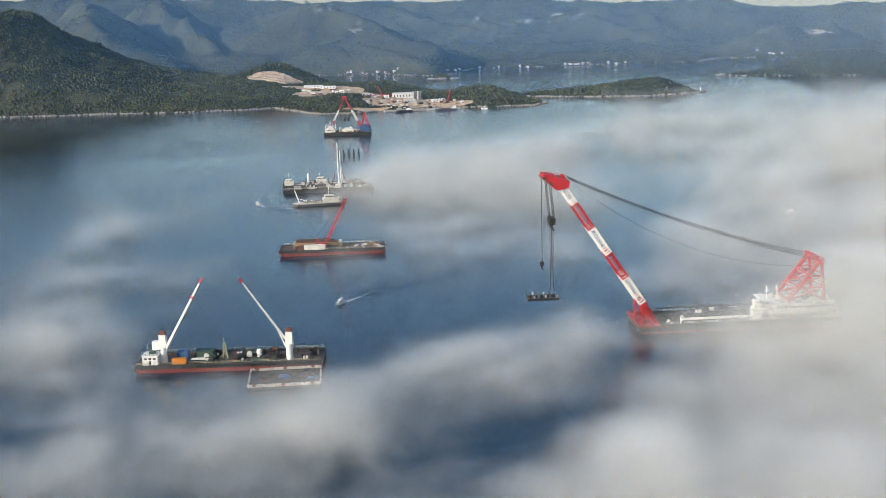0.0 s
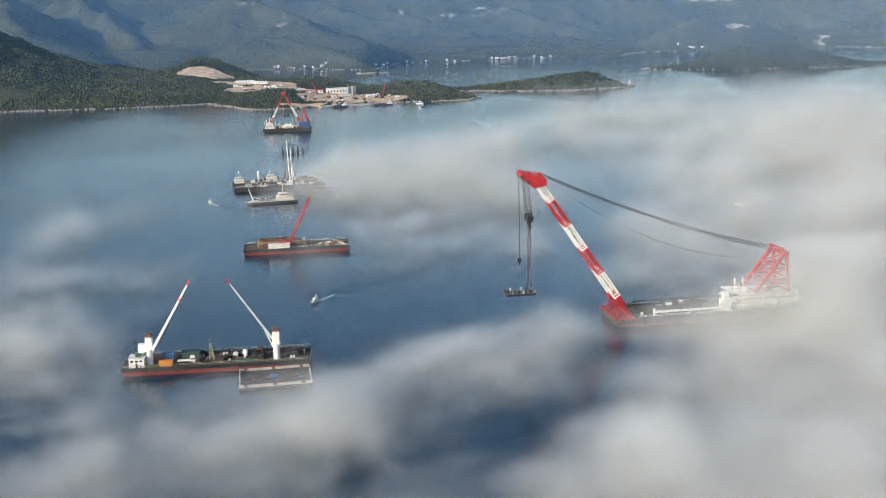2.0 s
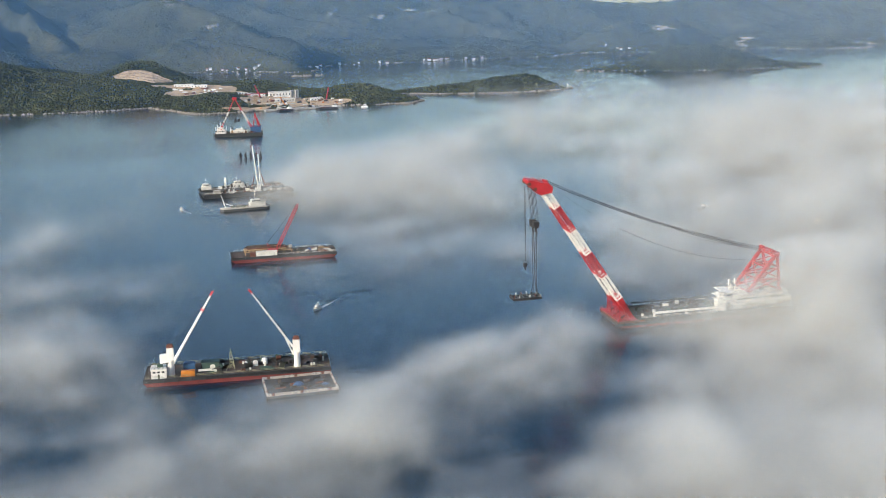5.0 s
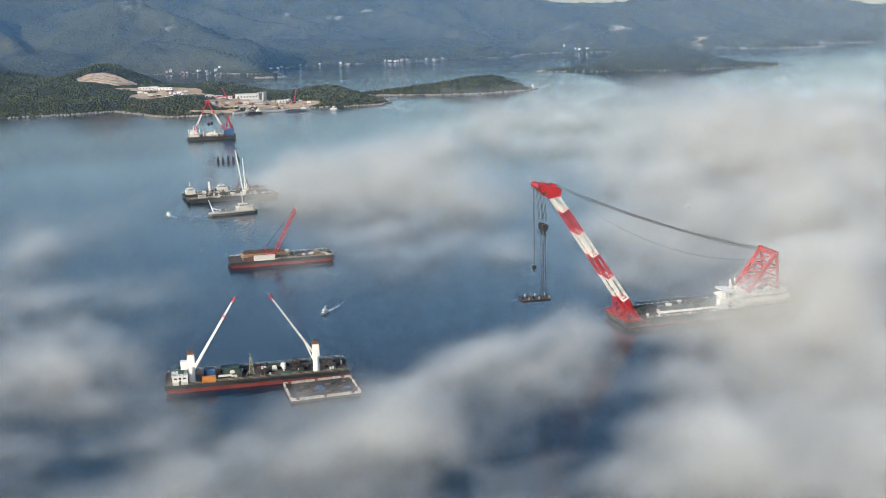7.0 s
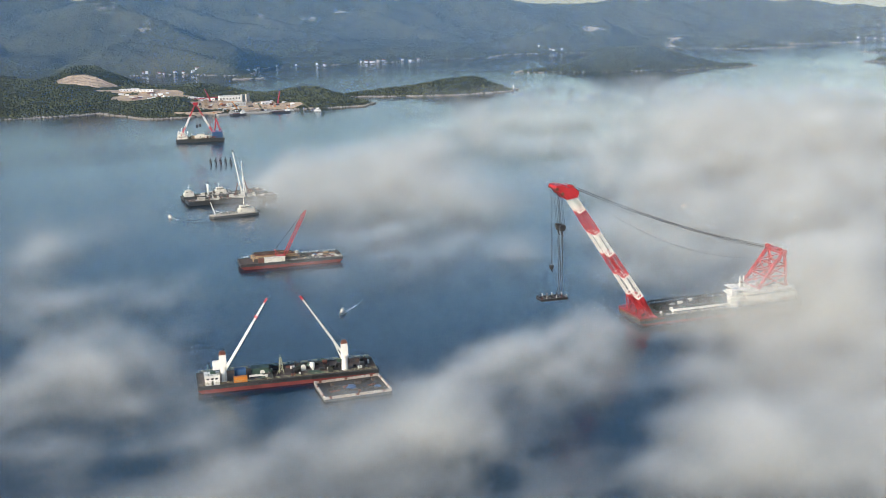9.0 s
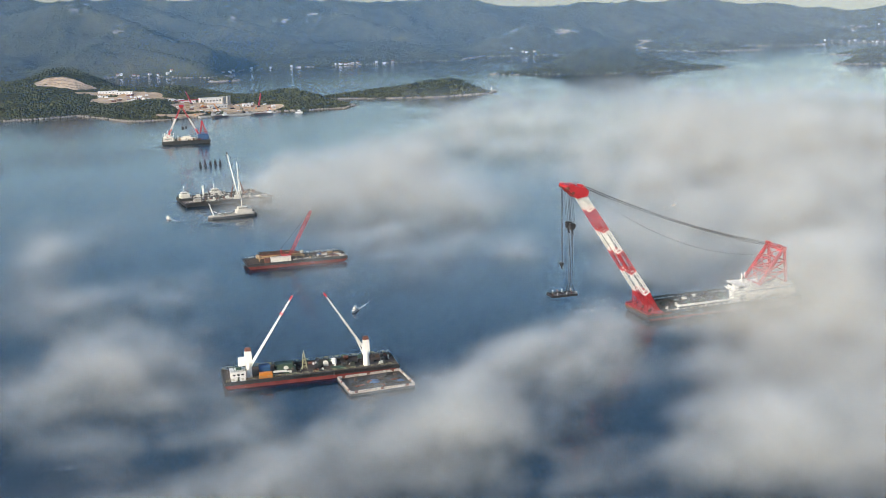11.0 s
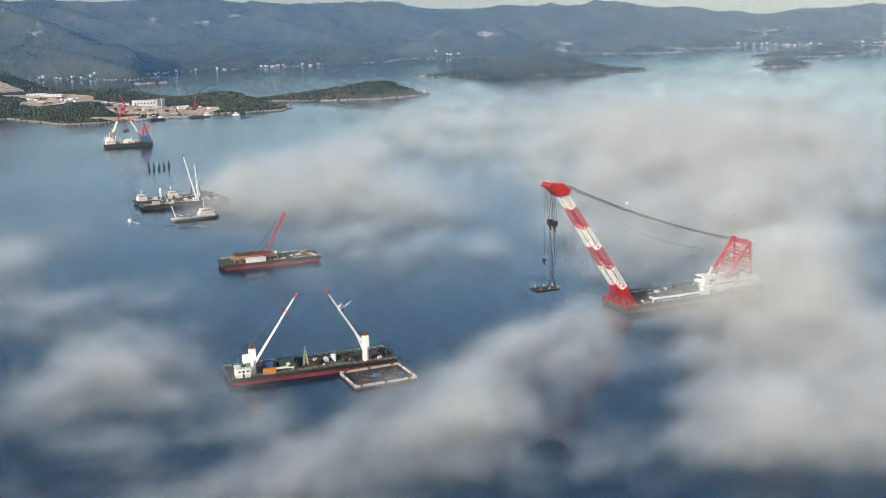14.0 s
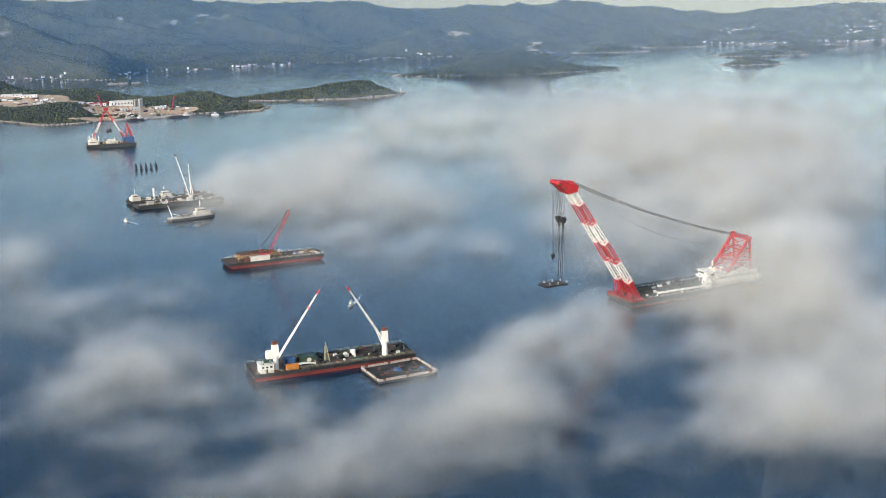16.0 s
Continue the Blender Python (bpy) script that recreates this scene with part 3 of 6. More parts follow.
for i in range(9):
    part("bow_fitting", Geo().box(0.6 + (i % 3) * 2.2, 1.6 + (i % 3) * 2.2, 1 + i * 2.6, 2 + i * 2.6, DK + 0.4, DK + 1.1 + 0.3 * (i % 2)), (RED, RUST, STEEL)[i % 3], ship)
part("bow_deck_edge", Geo().box(-0.4, 10, -0.3, 25.3, DK + 0.15, DK + 0.4).rail([(0, 0, DK + 0.4), (0, 25, DK + 0.4), (18, 25, DK + 0.4)]), RED, ship, "red painted bow platform and rail")
part("side_rail", Geo().rail([(12, 0.2, DK + 0.5), (66, 0.2, DK + 0.5)], 1.1, 3).rail([(18, 24.8, DK + 0.5), (66, 24.8, DK + 0.5)], 1.1, 3), DULLWHITE, ship)


def leg_centre(t, b0, b1):
    """Middle of a boom leg: t runs from the foot to the head."""
    return Vector((9.0 - 45.5 * t, b0 + (b1 - b0) * t, DK + 0.4 + 68.5 * t))


ALONG = Vector((-45.5, 0, 68.5)).normalized()
ACROSS, OUT = Vector((0, 1, 0)), Vector((68.5, 0, 45.5)).normalized()


def ring_at(t, b0, b1, w, h):
    c = leg_centre(t, b0, b1)
    return [c + ACROSS * sy * w / 2 + OUT * sz * h / 2 for sy, sz in ((-1, -1), (1, -1), (1, 1), (-1, 1))]


SECTIONS = [(0.145, 0.325, WHITE), (0.325, 0.5, RED), (0.5, 0.675, WHITE), (0.675, 0.85, RED), (0.85, 0.985, WHITE)]
for b0, b1 in ((6.0, 9.8), (18.0, 15.0)):
    leg = Geo()
    r0, r1 = ring_at(0.0, b0, b1, 2.4, 1.6), ring_at(0.145, b0, b1, 3.8, 3.0)
    near = b0 < 10
    if near:
        leg.add(r0 + r1, [(3, 2, 1, 0), (4, 5, 6, 7), (0, 1, 5, 4), (1, 2, 6, 5), (2, 3, 7, 6), (3, 0, 4, 7)])
    else:
        lattice(leg, r0, r1, 4, 0.6, 0.3)
    for s in (-1, 1):
        leg.tube(leg_centre(0, b0, b1) + Vector((0, s * 1.5, 0)), leg_centre(0, b0, b1) + Vector((0, s * 0.6, 0)), 1.1, 12)
    boom_leg = part("boom_leg", leg, RED, ship, "red foot of a boom leg")
    for a, b, mat in SECTIONS:
        w0, w1 = (3.9 - 0.7 * a), (3.9 - 0.7 * b)
        g = lattice(Geo(), ring_at(a, b0, b1, w0, 3.0), ring_at(b, b0, b1, w1, 3.0), 5, 0.38, 0.13)
        for e in (a + 0.004, b - 0.004):
            q = ring_at(e, b0, b1, w0 + 0.06, 3.06)
            for i in range(4):
                g.beam(q[i], q[(i + 1) % 4], 0.5)
        part("lattice_section", g, mat, boom_leg, ("white" if mat is WHITE else "red") + " painted lattice section")
    part("ladder", Geo().beam(leg_centre(0.16, b0, b1) - OUT, leg_centre(0.97, b0, b1) - OUT, 0.6, 0.08), DULLWHITE, boom_leg)
for t in (0.15, 0.335, 0.5, 0.675, 0.85, 0.97):
    for off in (-1.4, 1.4):
        part("cross_tie", Geo().beam(leg_centre(t, 6.0, 9.8) + OUT * off, leg_centre(t, 18.0, 15.0) + OUT * off, 0.4), RED, ship)

# the boom head: a folded steel box with sheaves
c = leg_centre(0.985, 12.4, 12.4)
head = Geo()
prof = [(3.6, -1.6), (4.0, 1.2), (1.6, 3.2), (-1.6, 3.4), (-6.4, 5.0), (-8.4, 4.8), (-8.6, 3.4), (-4.6, -0.4), (-2.4, -2.6)]
pts = [(c.x + x, 7.6, c.z + z) for x, z in prof] + [(c.x + x, 17.2, c.z + z) for x, z in prof]
n = len(prof)
head.add(pts, [tuple(range(n - 1, -1, -1)), tuple(range(n, 2 * n))] + [(i, (i + 1) % n, n + (i + 1) % n, n + i) for i in range(n)])
boom_head = part("boom_head", head, RED, ship, "bright red boom head")
for x in (-8.0, -5.0):
    for y in (7.6, 9.4, 15.4, 17.2):
        part("sheave", Geo().tube((c.x + x, y - 0.3, c.z + (3.2 if x < -6 else 0.6)), (c.x + x, y + 0.3, c.z + (3.2 if x < -6 else 0.6)), 0.85, 14), RUST, boom_head)
g = Geo().rail([(c.x - 8, 7.8, c.z + 4.6), (c.x + 2, 7.8, c.z + 3.0)], 1.0, 2).rail([(c.x - 8, 17, c.z + 4.6), (c.x + 2, 17, c.z + 3.0)], 1.0, 2)
for x, z in ((-4.5, 3.6), (0.6, 3.0)):
    g.box(c.x + x, c.x + x + 1.4, 10, 14.6, c.z + z - 0.6, c.z + z + 1.2)
part("head_platform", g, RED, boom_head)

# hoist lines, blocks and the lifting frame hung from them
hooks = [(-44.2, 14.4, 32.8), (-39.6, 13.6, 53.4)]
for y in (-0.6, 0.6):
    part("fly_hoist_line", Geo().tube((c.x - 8.3, hooks[0][1] + y, c.z + 3.0), (hooks[0][0] + 0.2, hooks[0][1] + y * 0.8, hooks[0][2] + 1.6), 0.09, 5), ROPE, ship)
for x in (-0.9, 1.1):
    for y in (-3.0, -1.2, 1.2, 3.0):
        part("main_hoist_line", Geo().tube((c.x - 5.8 + x, 12.6 + y, c.z + 1.4), (hooks[1][0] + x, 13.4 + y, hooks[1][2] + 2.0), 0.09, 5), ROPE, ship)
for (x, y, z), s in zip(hooks, (0.62, 1.0)):
    for dy in ((0,) if s < 1 else (-2.4, 2.4)):
        g = Geo().box(x - 1.5 * s, x + 1.5 * s, y + dy - 1.1 * s, y + dy + 1.1 * s, z - 1.2 * s, z + 2.0 * s, 0.4 * s)
        g.tube((x, y + dy, z - 1.2 * s), (x, y + dy, z - 3.2 * s), 0.55 * s, 8)
        g.tube((x - 0.2, y + dy, z - 3.0 * s), (x + 1.0 * s, y + dy, z - 4.0 * s), 0.4 * s, 8)
        for q in (-0.7, 0.7):
            g.tube((x + q * s, y + dy - 1.3 * s, z + 0.8 * s), (x + q * s, y + dy + 1.3 * s, z + 0.8 * s), 0.95 * s, 12)
        part("hook_block", g, STEEL, ship, "dark steel hook block")

frame_x, frame_y, frame_z = -44.2, 14.0, 16.6
for dx in (-0.7, 0.7):
    for dy in (-2.0, 2.0):
        part("sling", Geo().tube((hooks[1][0] + dx * 0.4, hooks[1][1] + dy * 1.2, hooks[1][2] - 3.5), (-39.4 + dx, 14 + dy * 0.4, 22), 0.16, 5).tube((-39.4 + dx, 14 + dy * 0.4, 22), (-39.4 + dx * 2.6, 14 + dy, frame_z + 0.5), 0.12, 5), STEEL, ship)
spreader = thing("lifting_frame", heading(239, 477.5, 0.988, -0.155), "dark lifting frame with upright stubs hung from the hook", "lifting frame")
g = Geo()
for y in (-3.2, 3.2):
    g.box(frame_x - 7.4, frame_x + 7.4, frame_y + y - 0.6, frame_y + y + 0.6, frame_z - 0.7, frame_z + 0.5)
for i in range(6):
    x = frame_x - 7.1 + i * 2.84
    g.box(x - 0.45, x + 0.45, frame_y - 2.6, frame_y + 2.6, frame_z - 0.5, frame_z + 0.35)
part("frame_body", g, STEEL, spreader)
for i in range(6):
    for y in (-3.2, 3.2):
        x = frame_x - 6.8 + i * 2.7
        part("stub", Geo().tube((x, frame_y + y, frame_z + 0.5), (x, frame_y + y, frame_z + 1.5), 0.26, 8).tube((x, frame_y + y, frame_z + 1.5), (x, frame_y + y, frame_z + 1.75), 0.36, 8), (RUST, DULLWHITE, STEEL, CONCRETE)[(i * 3 + 2 * (y > 0)) % 4], spreader)

# winch house frame aft, and the pendants up to the boom
A_TOP = (88.0, 30.6)
back = Geo()
for y in (5.0, 20.0):
    f = Geo()
    top, foot, rear = Vector((A_TOP[0], y, A_TOP[1])), Vector((73.0, y, 11.6)), Vector((90.6, y, 11.6))
    f.beam(foot, top, 1.5, 1.5).beam(rear, top + Vector((0.8, 0, -0.2)), 1.2, 1.2)
    for t, s in ((0.33, 0.33), (0.62, 0.62)):
        f.beam(foot.lerp(top, t), rear.lerp(top, s), 0.7)
    f.beam(foot, rear.lerp(top, 0.33), 0.55).beam(foot.lerp(top, 0.33), rear.lerp(top, 0.62), 0.55).beam(foot.lerp(top, 0.33), rear, 0.55)
    part("frame_side", f, RED, ship, "red steel back frame")
for t in (0.02, 0.35, 0.66):
    a, b = Vector((73.0, 0, 11.6)).lerp(Vector((A_TOP[0], 0, A_TOP[1])), t), Vector((90.6, 0, 11.6)).lerp(Vector((A_TOP[0] + 0.8, 0, A_TOP[1])), t)
    for p in (a, b):
        back.beam((p.x, 5, p.z), (p.x, 20, p.z), 0.7)
for t0, t1 in ((0.02, 0.35), (0.35, 0.66), (0.66, 1.0)):
    a0, a1 = Vector((73.0, 5, 11.6)).lerp(Vector((A_TOP[0], 5, A_TOP[1])), t0), Vector((73.0, 20, 11.6)).lerp(Vector((A_TOP[0], 20, A_TOP[1])), t1)
    b0, b1 = Vector((73.0, 20, 11.6)).lerp(Vector((A_TOP[0], 20, A_TOP[1])), t0), Vector((73.0, 5, 11.6)).lerp(Vector((A_TOP[0], 5, A_TOP[1])), t1)
    back.beam(a0, a1, 0.5).beam(b0, b1, 0.5)
part("frame_brace", back, RED, ship)
g = Geo().box(86.6, 90.0, 4.0, 21.0, 29.8, 31.8, 0.5)
for y in (6, 8, 17, 19):
    g.tube((87, y - 0.4, 32.0), (87, y + 0.4, 32.0), 1.1, 12)
part("frame_head", g, RED, ship)
for i, y in enumerate((6.0, 7.0, 18.0, 19.0)):
    h = (c.x + 3.0, 8.6 + i * 2.3, c.z + 3.4 - (i % 2) * 1.0)
    part("pendant_rope", Geo().rope(h, (86.8, y, 32.0 - (i % 2) * 0.8), 0.11, 3.4, 14), ROPE, ship)
part("slack_line", Geo().rope((c.x + 3, 11, c.z + 2), (86, 8, 28), 0.05, 12, 18), ROPE, ship, "thin slack control line")
part("slack_line", Geo().rope((c.x + 3, 15, c.z + 3), (87, 18, 31), 0.04, 6, 18), ROPE, ship, "thin slack control line")

# accommodation aft
house = part("deck_house", Geo().box(68, 94, 6, 21, DK + 0.12, 6.4), DULLWHITE, ship, "white deck house set back behind pillars")
part("gallery_deck", Geo().box(63.5, 96, 2.6, 23.4, 6.4, 6.8).box(63.5, 96, 2.4, 2.6, 6.0, 6.9), WHITE, house, "white gallery deck on pillars")
part("gallery_wall", Geo().box(72, 96, 2.5, 2.75, 6.8, 8.9).box(95.8, 96, 2.75, 23.2, 6.8, 8.9), WHITE, house, "solid white bulwark")
part("upper_house", Geo().box(66, 94.6, 5.2, 21.4, 6.8, 10.0, 0.4).box(64.4, 95.4, 4.2, 22.2, 10.0, 10.35), WHITE, house)
part("gallery_rail", Geo().rail([(63.7, 23, 6.8), (63.7, 2.8, 6.8), (72, 2.8, 6.8)], 1.1, 1.6), WHITE, house)
part("roof_rail", Geo().rail([(64.6, 22, 10.35), (64.6, 4.4, 10.35), (95.2, 4.4, 10.35), (95.2, 22, 10.35)], 1.1, 1.8), WHITE, house)
windows(house, 67, 94, 5.2, 8.0, 9.0, 13)
windows(house, 70, 92, 6, 4.6, 5.6, 9)
for i in range(8):
    part("pillar", Geo().beam((64.2 + i * 4.5, 3.0, DK + 0.1), (64.2 + i * 4.5, 3.0, 6.4), 0.45), WHITE, house)
for i in range(5):
    part("pillar", Geo().beam((64.0, 6 + i * 3.6, DK + 0.1), (64.0, 6 + i * 3.6, 6.4), 0.45), WHITE, house)
part("bridge", Geo().box(61.6, 66.4, 7, 19, 8.6, 11.6, 0.5).box(60.6, 67, 5.4, 20.6, 8.2, 8.6).box(61, 67, 6.4, 19.6, 11.6, 11.9), WHITE, house, "white bridge with dark windows")
part("bridge_window", Geo().box(61.42, 61.56, 8, 18, 10.0, 11.1).box(62.4, 65.8, 6.84, 6.96, 10.0, 11.1), GLASSY, house)
part("bridge_wing", Geo().box(58.6, 62.4, 2.8, 7, 8.2, 8.5).box(58.6, 58.75, 2.8, 7, 8.5, 9.5).box(58.6, 62.4, 2.8, 2.95, 8.5, 9.5).beam((62.2, 4.5, 5.4), (59.4, 4.0, 8.2), 0.4), WHITE, house)
part("stair", Geo().beam((66, 3.6, DK), (70, 3.6, 6.6), 0.9, 0.2), DULLWHITE, house)
part("stair", Geo().beam((73, 4.6, 6.8), (76, 4.6, 10.2), 0.8, 0.2), DULLWHITE, house)
for x, y, hgt in ((63.5, 8, 8.5), (75, 6.2, 5), (80, 12, 4), (72, 18, 6), (69, 7, 4.5), (86, 6, 4.2)):
    g = Geo().tube((x, y, 10.3), (x, y, 10.3 + hgt), 0.24, 6).beam((x - 1.2, y, 9.7 + hgt * 0.8), (x + 1.2, y, 9.7 + hgt * 0.8), 0.16).beam((x, y - 1.4, 9.7 + hgt * 0.55), (x, y + 1.4, 9.7 + hgt * 0.55), 0.16)
    part("mast", g, WHITE, house)
rng = random.Random(41)
for i in range(20):
    x, y, w = 67 + rng.random() * 26, 5.4 + rng.random() * 13, 0.8 + rng.random() * 2.2
    h = 0.8 + rng.random() * 1.6
    g = Geo().box(x, x + w, y, y + 0.8 + rng.random() * 1.6, 10.35, 10.35 + h, 0.15)
    if i % 3 == 0:
        g.tube((x + w / 2, y + 0.5, 10.35 + h), (x + w / 2, y + 0.5, 11.4 + h), 0.3, 8)
    part("roof_unit", g, (DULLWHITE, WHITE, STEEL, DULLWHITE)[i % 4], house)

# gear along the main deck
part("boom_rest", Geo().box(20, 56, 2.6, 3.5, 5.2, 6.2).beam((20.3, 3, DK), (20.3, 3, 5.2), 0.6).beam((38, 3, DK), (38, 3, 5.2), 0.6).box(20, 21, 2.4, 3.7, 5.0, 6.4), WHITE, ship, "long white gangway girder along the deck edge")
part("deck_tower", Geo().box(55, 60, 3, 7, DK, 9.5, 0.3).box(56, 59, 3.5, 6.5, 9.5, 13.2, 0.3).rail([(55, 3, 9.5), (60, 3, 9.5)], 1.1, 1.5), WHITE, ship, "white winch cab tower")
part("deck_winch_bed", Geo().box(12, 54, 8, 21, DK + 0.12, DK + 0.5), DECK, ship)
part("far_walkway", Geo().box(16, 62, 22.4, 23.6, DK + 2.2, DK + 2.5).rail([(16, 22.4, DK + 2.5), (62, 22.4, DK + 2.5)], 1.1, 2.5), DECK, ship)
rng = random.Random(7)
for i in range(60):
    x, y = 12 + rng.random() * 44, 5 + rng.random() * 16
    if i % 4 == 1:
        s = 0.7 + 0.5 * rng.random()
        g = Geo().tube((x, y - 1.3 * s, DK + 1.5), (x, y + 1.3 * s, DK + 1.5), 0.9 * s, 12).tube((x, y - 1.4 * s, DK + 1.5), (x, y - 1.25 * s, DK + 1.5), 1.4 * s, 12).tube((x, y + 1.25 * s, DK + 1.5), (x, y + 1.4 * s, DK + 1.5), 1.4 * s, 12).box(x - 1.4 * s, x + 1.4 * s, y - 1.7 * s, y + 1.7 * s, DK + 0.1, DK + 0.6)
        part("winch", g, STEEL if i % 8 == 1 else GREEN, ship)
    elif i % 4 == 3:
        part("bollard", Geo().tube((x, y, DK + 0.1), (x, y, DK + 1.1), 0.35, 8).tube((x + 1, y, DK + 0.1), (x + 1, y, DK + 1.1), 0.35, 8), STEEL, ship)
    else:
        w, d, h = 0.8 + rng.random() * 2.4, 0.7 + rng.random() * 1.6, 0.7 + rng.random() * 1.5
        part("deck_locker", Geo().box(x, x + w, y, y + d, DK + 0.1, DK + h, 0.12), (DULLWHITE, DECK, STEEL, GREEN, HULLDARK)[rng.randrange(5)], ship)
part("deck_hose", Geo().rope((16, 10, DK + 1.4), (30, 19, DK + 1.6), 0.3, -0.8, 8), STEEL, ship)
for y0 in (3.4, 16.4):
    g = Geo()
    lattice(g, [(2, y0, DK + 0.4), (6, y0, DK + 0.4), (6, y0 + 4, DK + 0.4), (2, y0 + 4, DK + 0.4)], [(1.4, y0 + 0.4, 13), (3.4, y0 + 0.4, 13), (3.4, y0 + 3.6, 13), (1.4, y0 + 3.6, 13)], 3, 0.3, 0.15)
    part("boom_support", g, RED, ship, "red lattice support at the boom foot")


# --- barge with two white pedestal cranes
def deck_crane(owner_pose, tip, label, cab_side):
    """White pedestal crane: tip is given in the crane's own frame, from the foot of its column."""
    cr = thing("deck_crane", owner_pose, label, "deck crane", "white pedestal cranes")
    t = Vector(tip)
    flat = Vector((t.x, t.y, 0)).normalized()
    side = Vector((-flat.y, flat.x, 0))
    part("column", Geo().tube((0, 0, 0), (0, 0, 7.0), 1.55, 14, 1.35).tube((0, 0, 6.4), (0, 0, 7.2), 2.0, 14), WHITE, cr, smooth=False)
    top = 14.2
    g = Geo().prism([(-1.6, -1.5), (1.6, -1.5), (1.8, 0), (1.6, 1.5), (-1.6, 1.5), (-1.8, 0)], 7.2, top - 1.6, 0.12)
    if cab_side:
        g.box(-4.6, -1.2, -1.5, 1.5, 6.0, 9.6, 0.4)
    tower = part("tower", g, WHITE, cr, "white slewing tower")
    part("tower_cap", Geo().prism([(-1.5, -1.4), (1.5, -1.4), (1.7, 0), (1.5, 1.4), (-1.5, 1.4), (-1.7, 0)], top - 1.4, top, 0.35), RUST, tower, "rust-red cap")
    root = flat * 1.7 + Vector((0, 0, 6.6 if cab_side else 9.4))
    d = (t - root).normalized()
    up = side.cross(d).normalized()
    if up.z < 0:
        up = -up

    def box_along(a, b, w0, h0, w1, h1):
        p, q = root.lerp(t, a), root.lerp(t, b)
        cs = [p + side * s * w0 / 2 + up * u * h0 / 2 for s, u in ((-1, -1), (1, -1), (1, 1), (-1, 1))] + [q + side * s * w1 / 2 + up * u * h1 / 2 for s, u in ((-1, -1), (1, -1), (1, 1), (-1, 1))]
        return Geo().add(cs, [(3, 2, 1, 0), (4, 5, 6, 7), (0, 1, 5, 4), (1, 2, 6, 5), (2, 3, 7, 6), (3, 0, 4, 7)])

    jib = part("jib", box_along(0, 0.955, 1.45 if cab_side else 1.1, 1.2 if cab_side else 1.0, 0.6, 0.6), WHITE, cr, "long white box jib")
    g = box_along(0.95, 1.0, 0.66 if cab_side else 1.0, 0.66 if cab_side else 1.0, 0.6, 0.8)
    g.tube(t - side * 0.45, t + side * 0.45, 0.5, 10)
    part("jib_tip", g, RED, jib, "red jib tip")
    if cab_side:
        part("jib_band", box_along(0.735, 0.765, 1.35, 1.35, 1.3, 1.3), RED, jib, "red band")
    for a in (0.28, 0.5, 0.72):
        p = root.lerp(t, a) - up * 0.9
        part("lamp_bracket", Geo().box(p.x - 0.16, p.x + 0.16, p.y - 0.16, p.y + 0.16, p.z - 0.2, p.z + 0.2), STEEL, jib)
    ram = Geo().tube(Vector((0, 0, 5.4)) + flat * 1.5, root.lerp(t, 0.2), 0.3, 8)
    part("luffing_ram", ram, WHITE, cr)
    part("hoist_rope", Geo().rope(Vector((0, 0, top - 0.4)), t + up * 0.5, 0.025, 0.4, 6), ROPE, cr)
    part("stay_rope", Geo().rope(Vector((0, 0, top - 0.8)) + side, t + up * 0.4 + side * 0.3, 0.02, 0.3, 6), ROPE, cr)
    return cr


BX, BY = 8.2, 491.0
twin = thing("work_barge", heading(BX, BY, 0.977, -0.213), "long dark work barge with a red waterline and crowded deck", "barge")
TD = 3.0
hull_parts(twin, 82, 20, TD, HULLRED, HULLDARK, RUSTDECK, 1.7, 2.5)
BARGE = heading(BX, BY, 0.977, -0.213)
part("rail", Geo().rail([(1, 0.3, TD + 0.5), (81, 0.3, TD + 0.5)], 1.1, 2.5).rail([(1, 19.7, TD + 0.5), (81, 19.7, TD + 0.5)], 1.1, 2.5), YELLOW, twin, "yellowish deck rail")
inv = BARGE.inverted()
tA, tB = inv @ Vector((39.2, 481.2, 42.0)), inv @ Vector((55.4, 482.0, 40.7))
fA, fB = Vector((11.9, 5.8, TD + 0.12)), Vector((67.3, 5.2, TD + 0.12))
deck_crane(BARGE @ pose(*fA), tA - fA, "white pedestal crane with a cab box and a red-tipped jib", True)
deck_crane(BARGE @ pose(*fB), tB - fB, "white pedestal crane with a plain column and a red-tipped jib", False)
house = part("deck_cabin", Geo().box(3.4, 10, 1.4, 8, TD + 0.1, TD + 4.2).box(3.1, 10.3, 1.1, 8.3, TD + 4.2, TD + 4.45), WHITE, twin, "white two-storey deck cabin")
windows(house, 3.8, 9.6, 1.4, TD + 2.7, TD + 3.5, 3)
part("cabin_door", Geo().box(6.2, 7.1, 1.32, 1.38, TD + 0.2, TD + 2.1), GLASSY, house)
part("cabin_roof_gear", Geo().rail([(3.3, 1.3, TD + 4.45), (10.1, 1.3, TD + 4.45), (10.1, 8.1, TD + 4.45)], 1.0, 1.6).tube((5, 6, TD + 4.4), (5, 6, TD + 8.5), 0.14, 6).box(6, 8.4, 4, 6, TD + 4.45, TD + 5.6), GREEN, house)
part("site_container", Geo().box(16.2, 22.2, 1.2, 3.7, TD + 0.12, TD + 2.7, 0.08), ORANGE, twin, "orange container")
part("blue_cabin", Geo().box(17, 22, 8, 11, TD + 0.12, TD + 3.4).prism([(16.7, 7.7), (22.3, 7.7), (22.3, 11.3), (16.7, 11.3)], TD + 3.4, TD + 4.3, 0.3), BLUE, twin, "blue cabin with a pitched roof")
part("green_shed", Geo().box(25, 32.5, 10, 15, TD + 0.12, TD + 3.0).box(24.7, 32.8, 9.7, 15.3, TD + 3.0, TD + 3.2), GREEN, twin, "green shed")
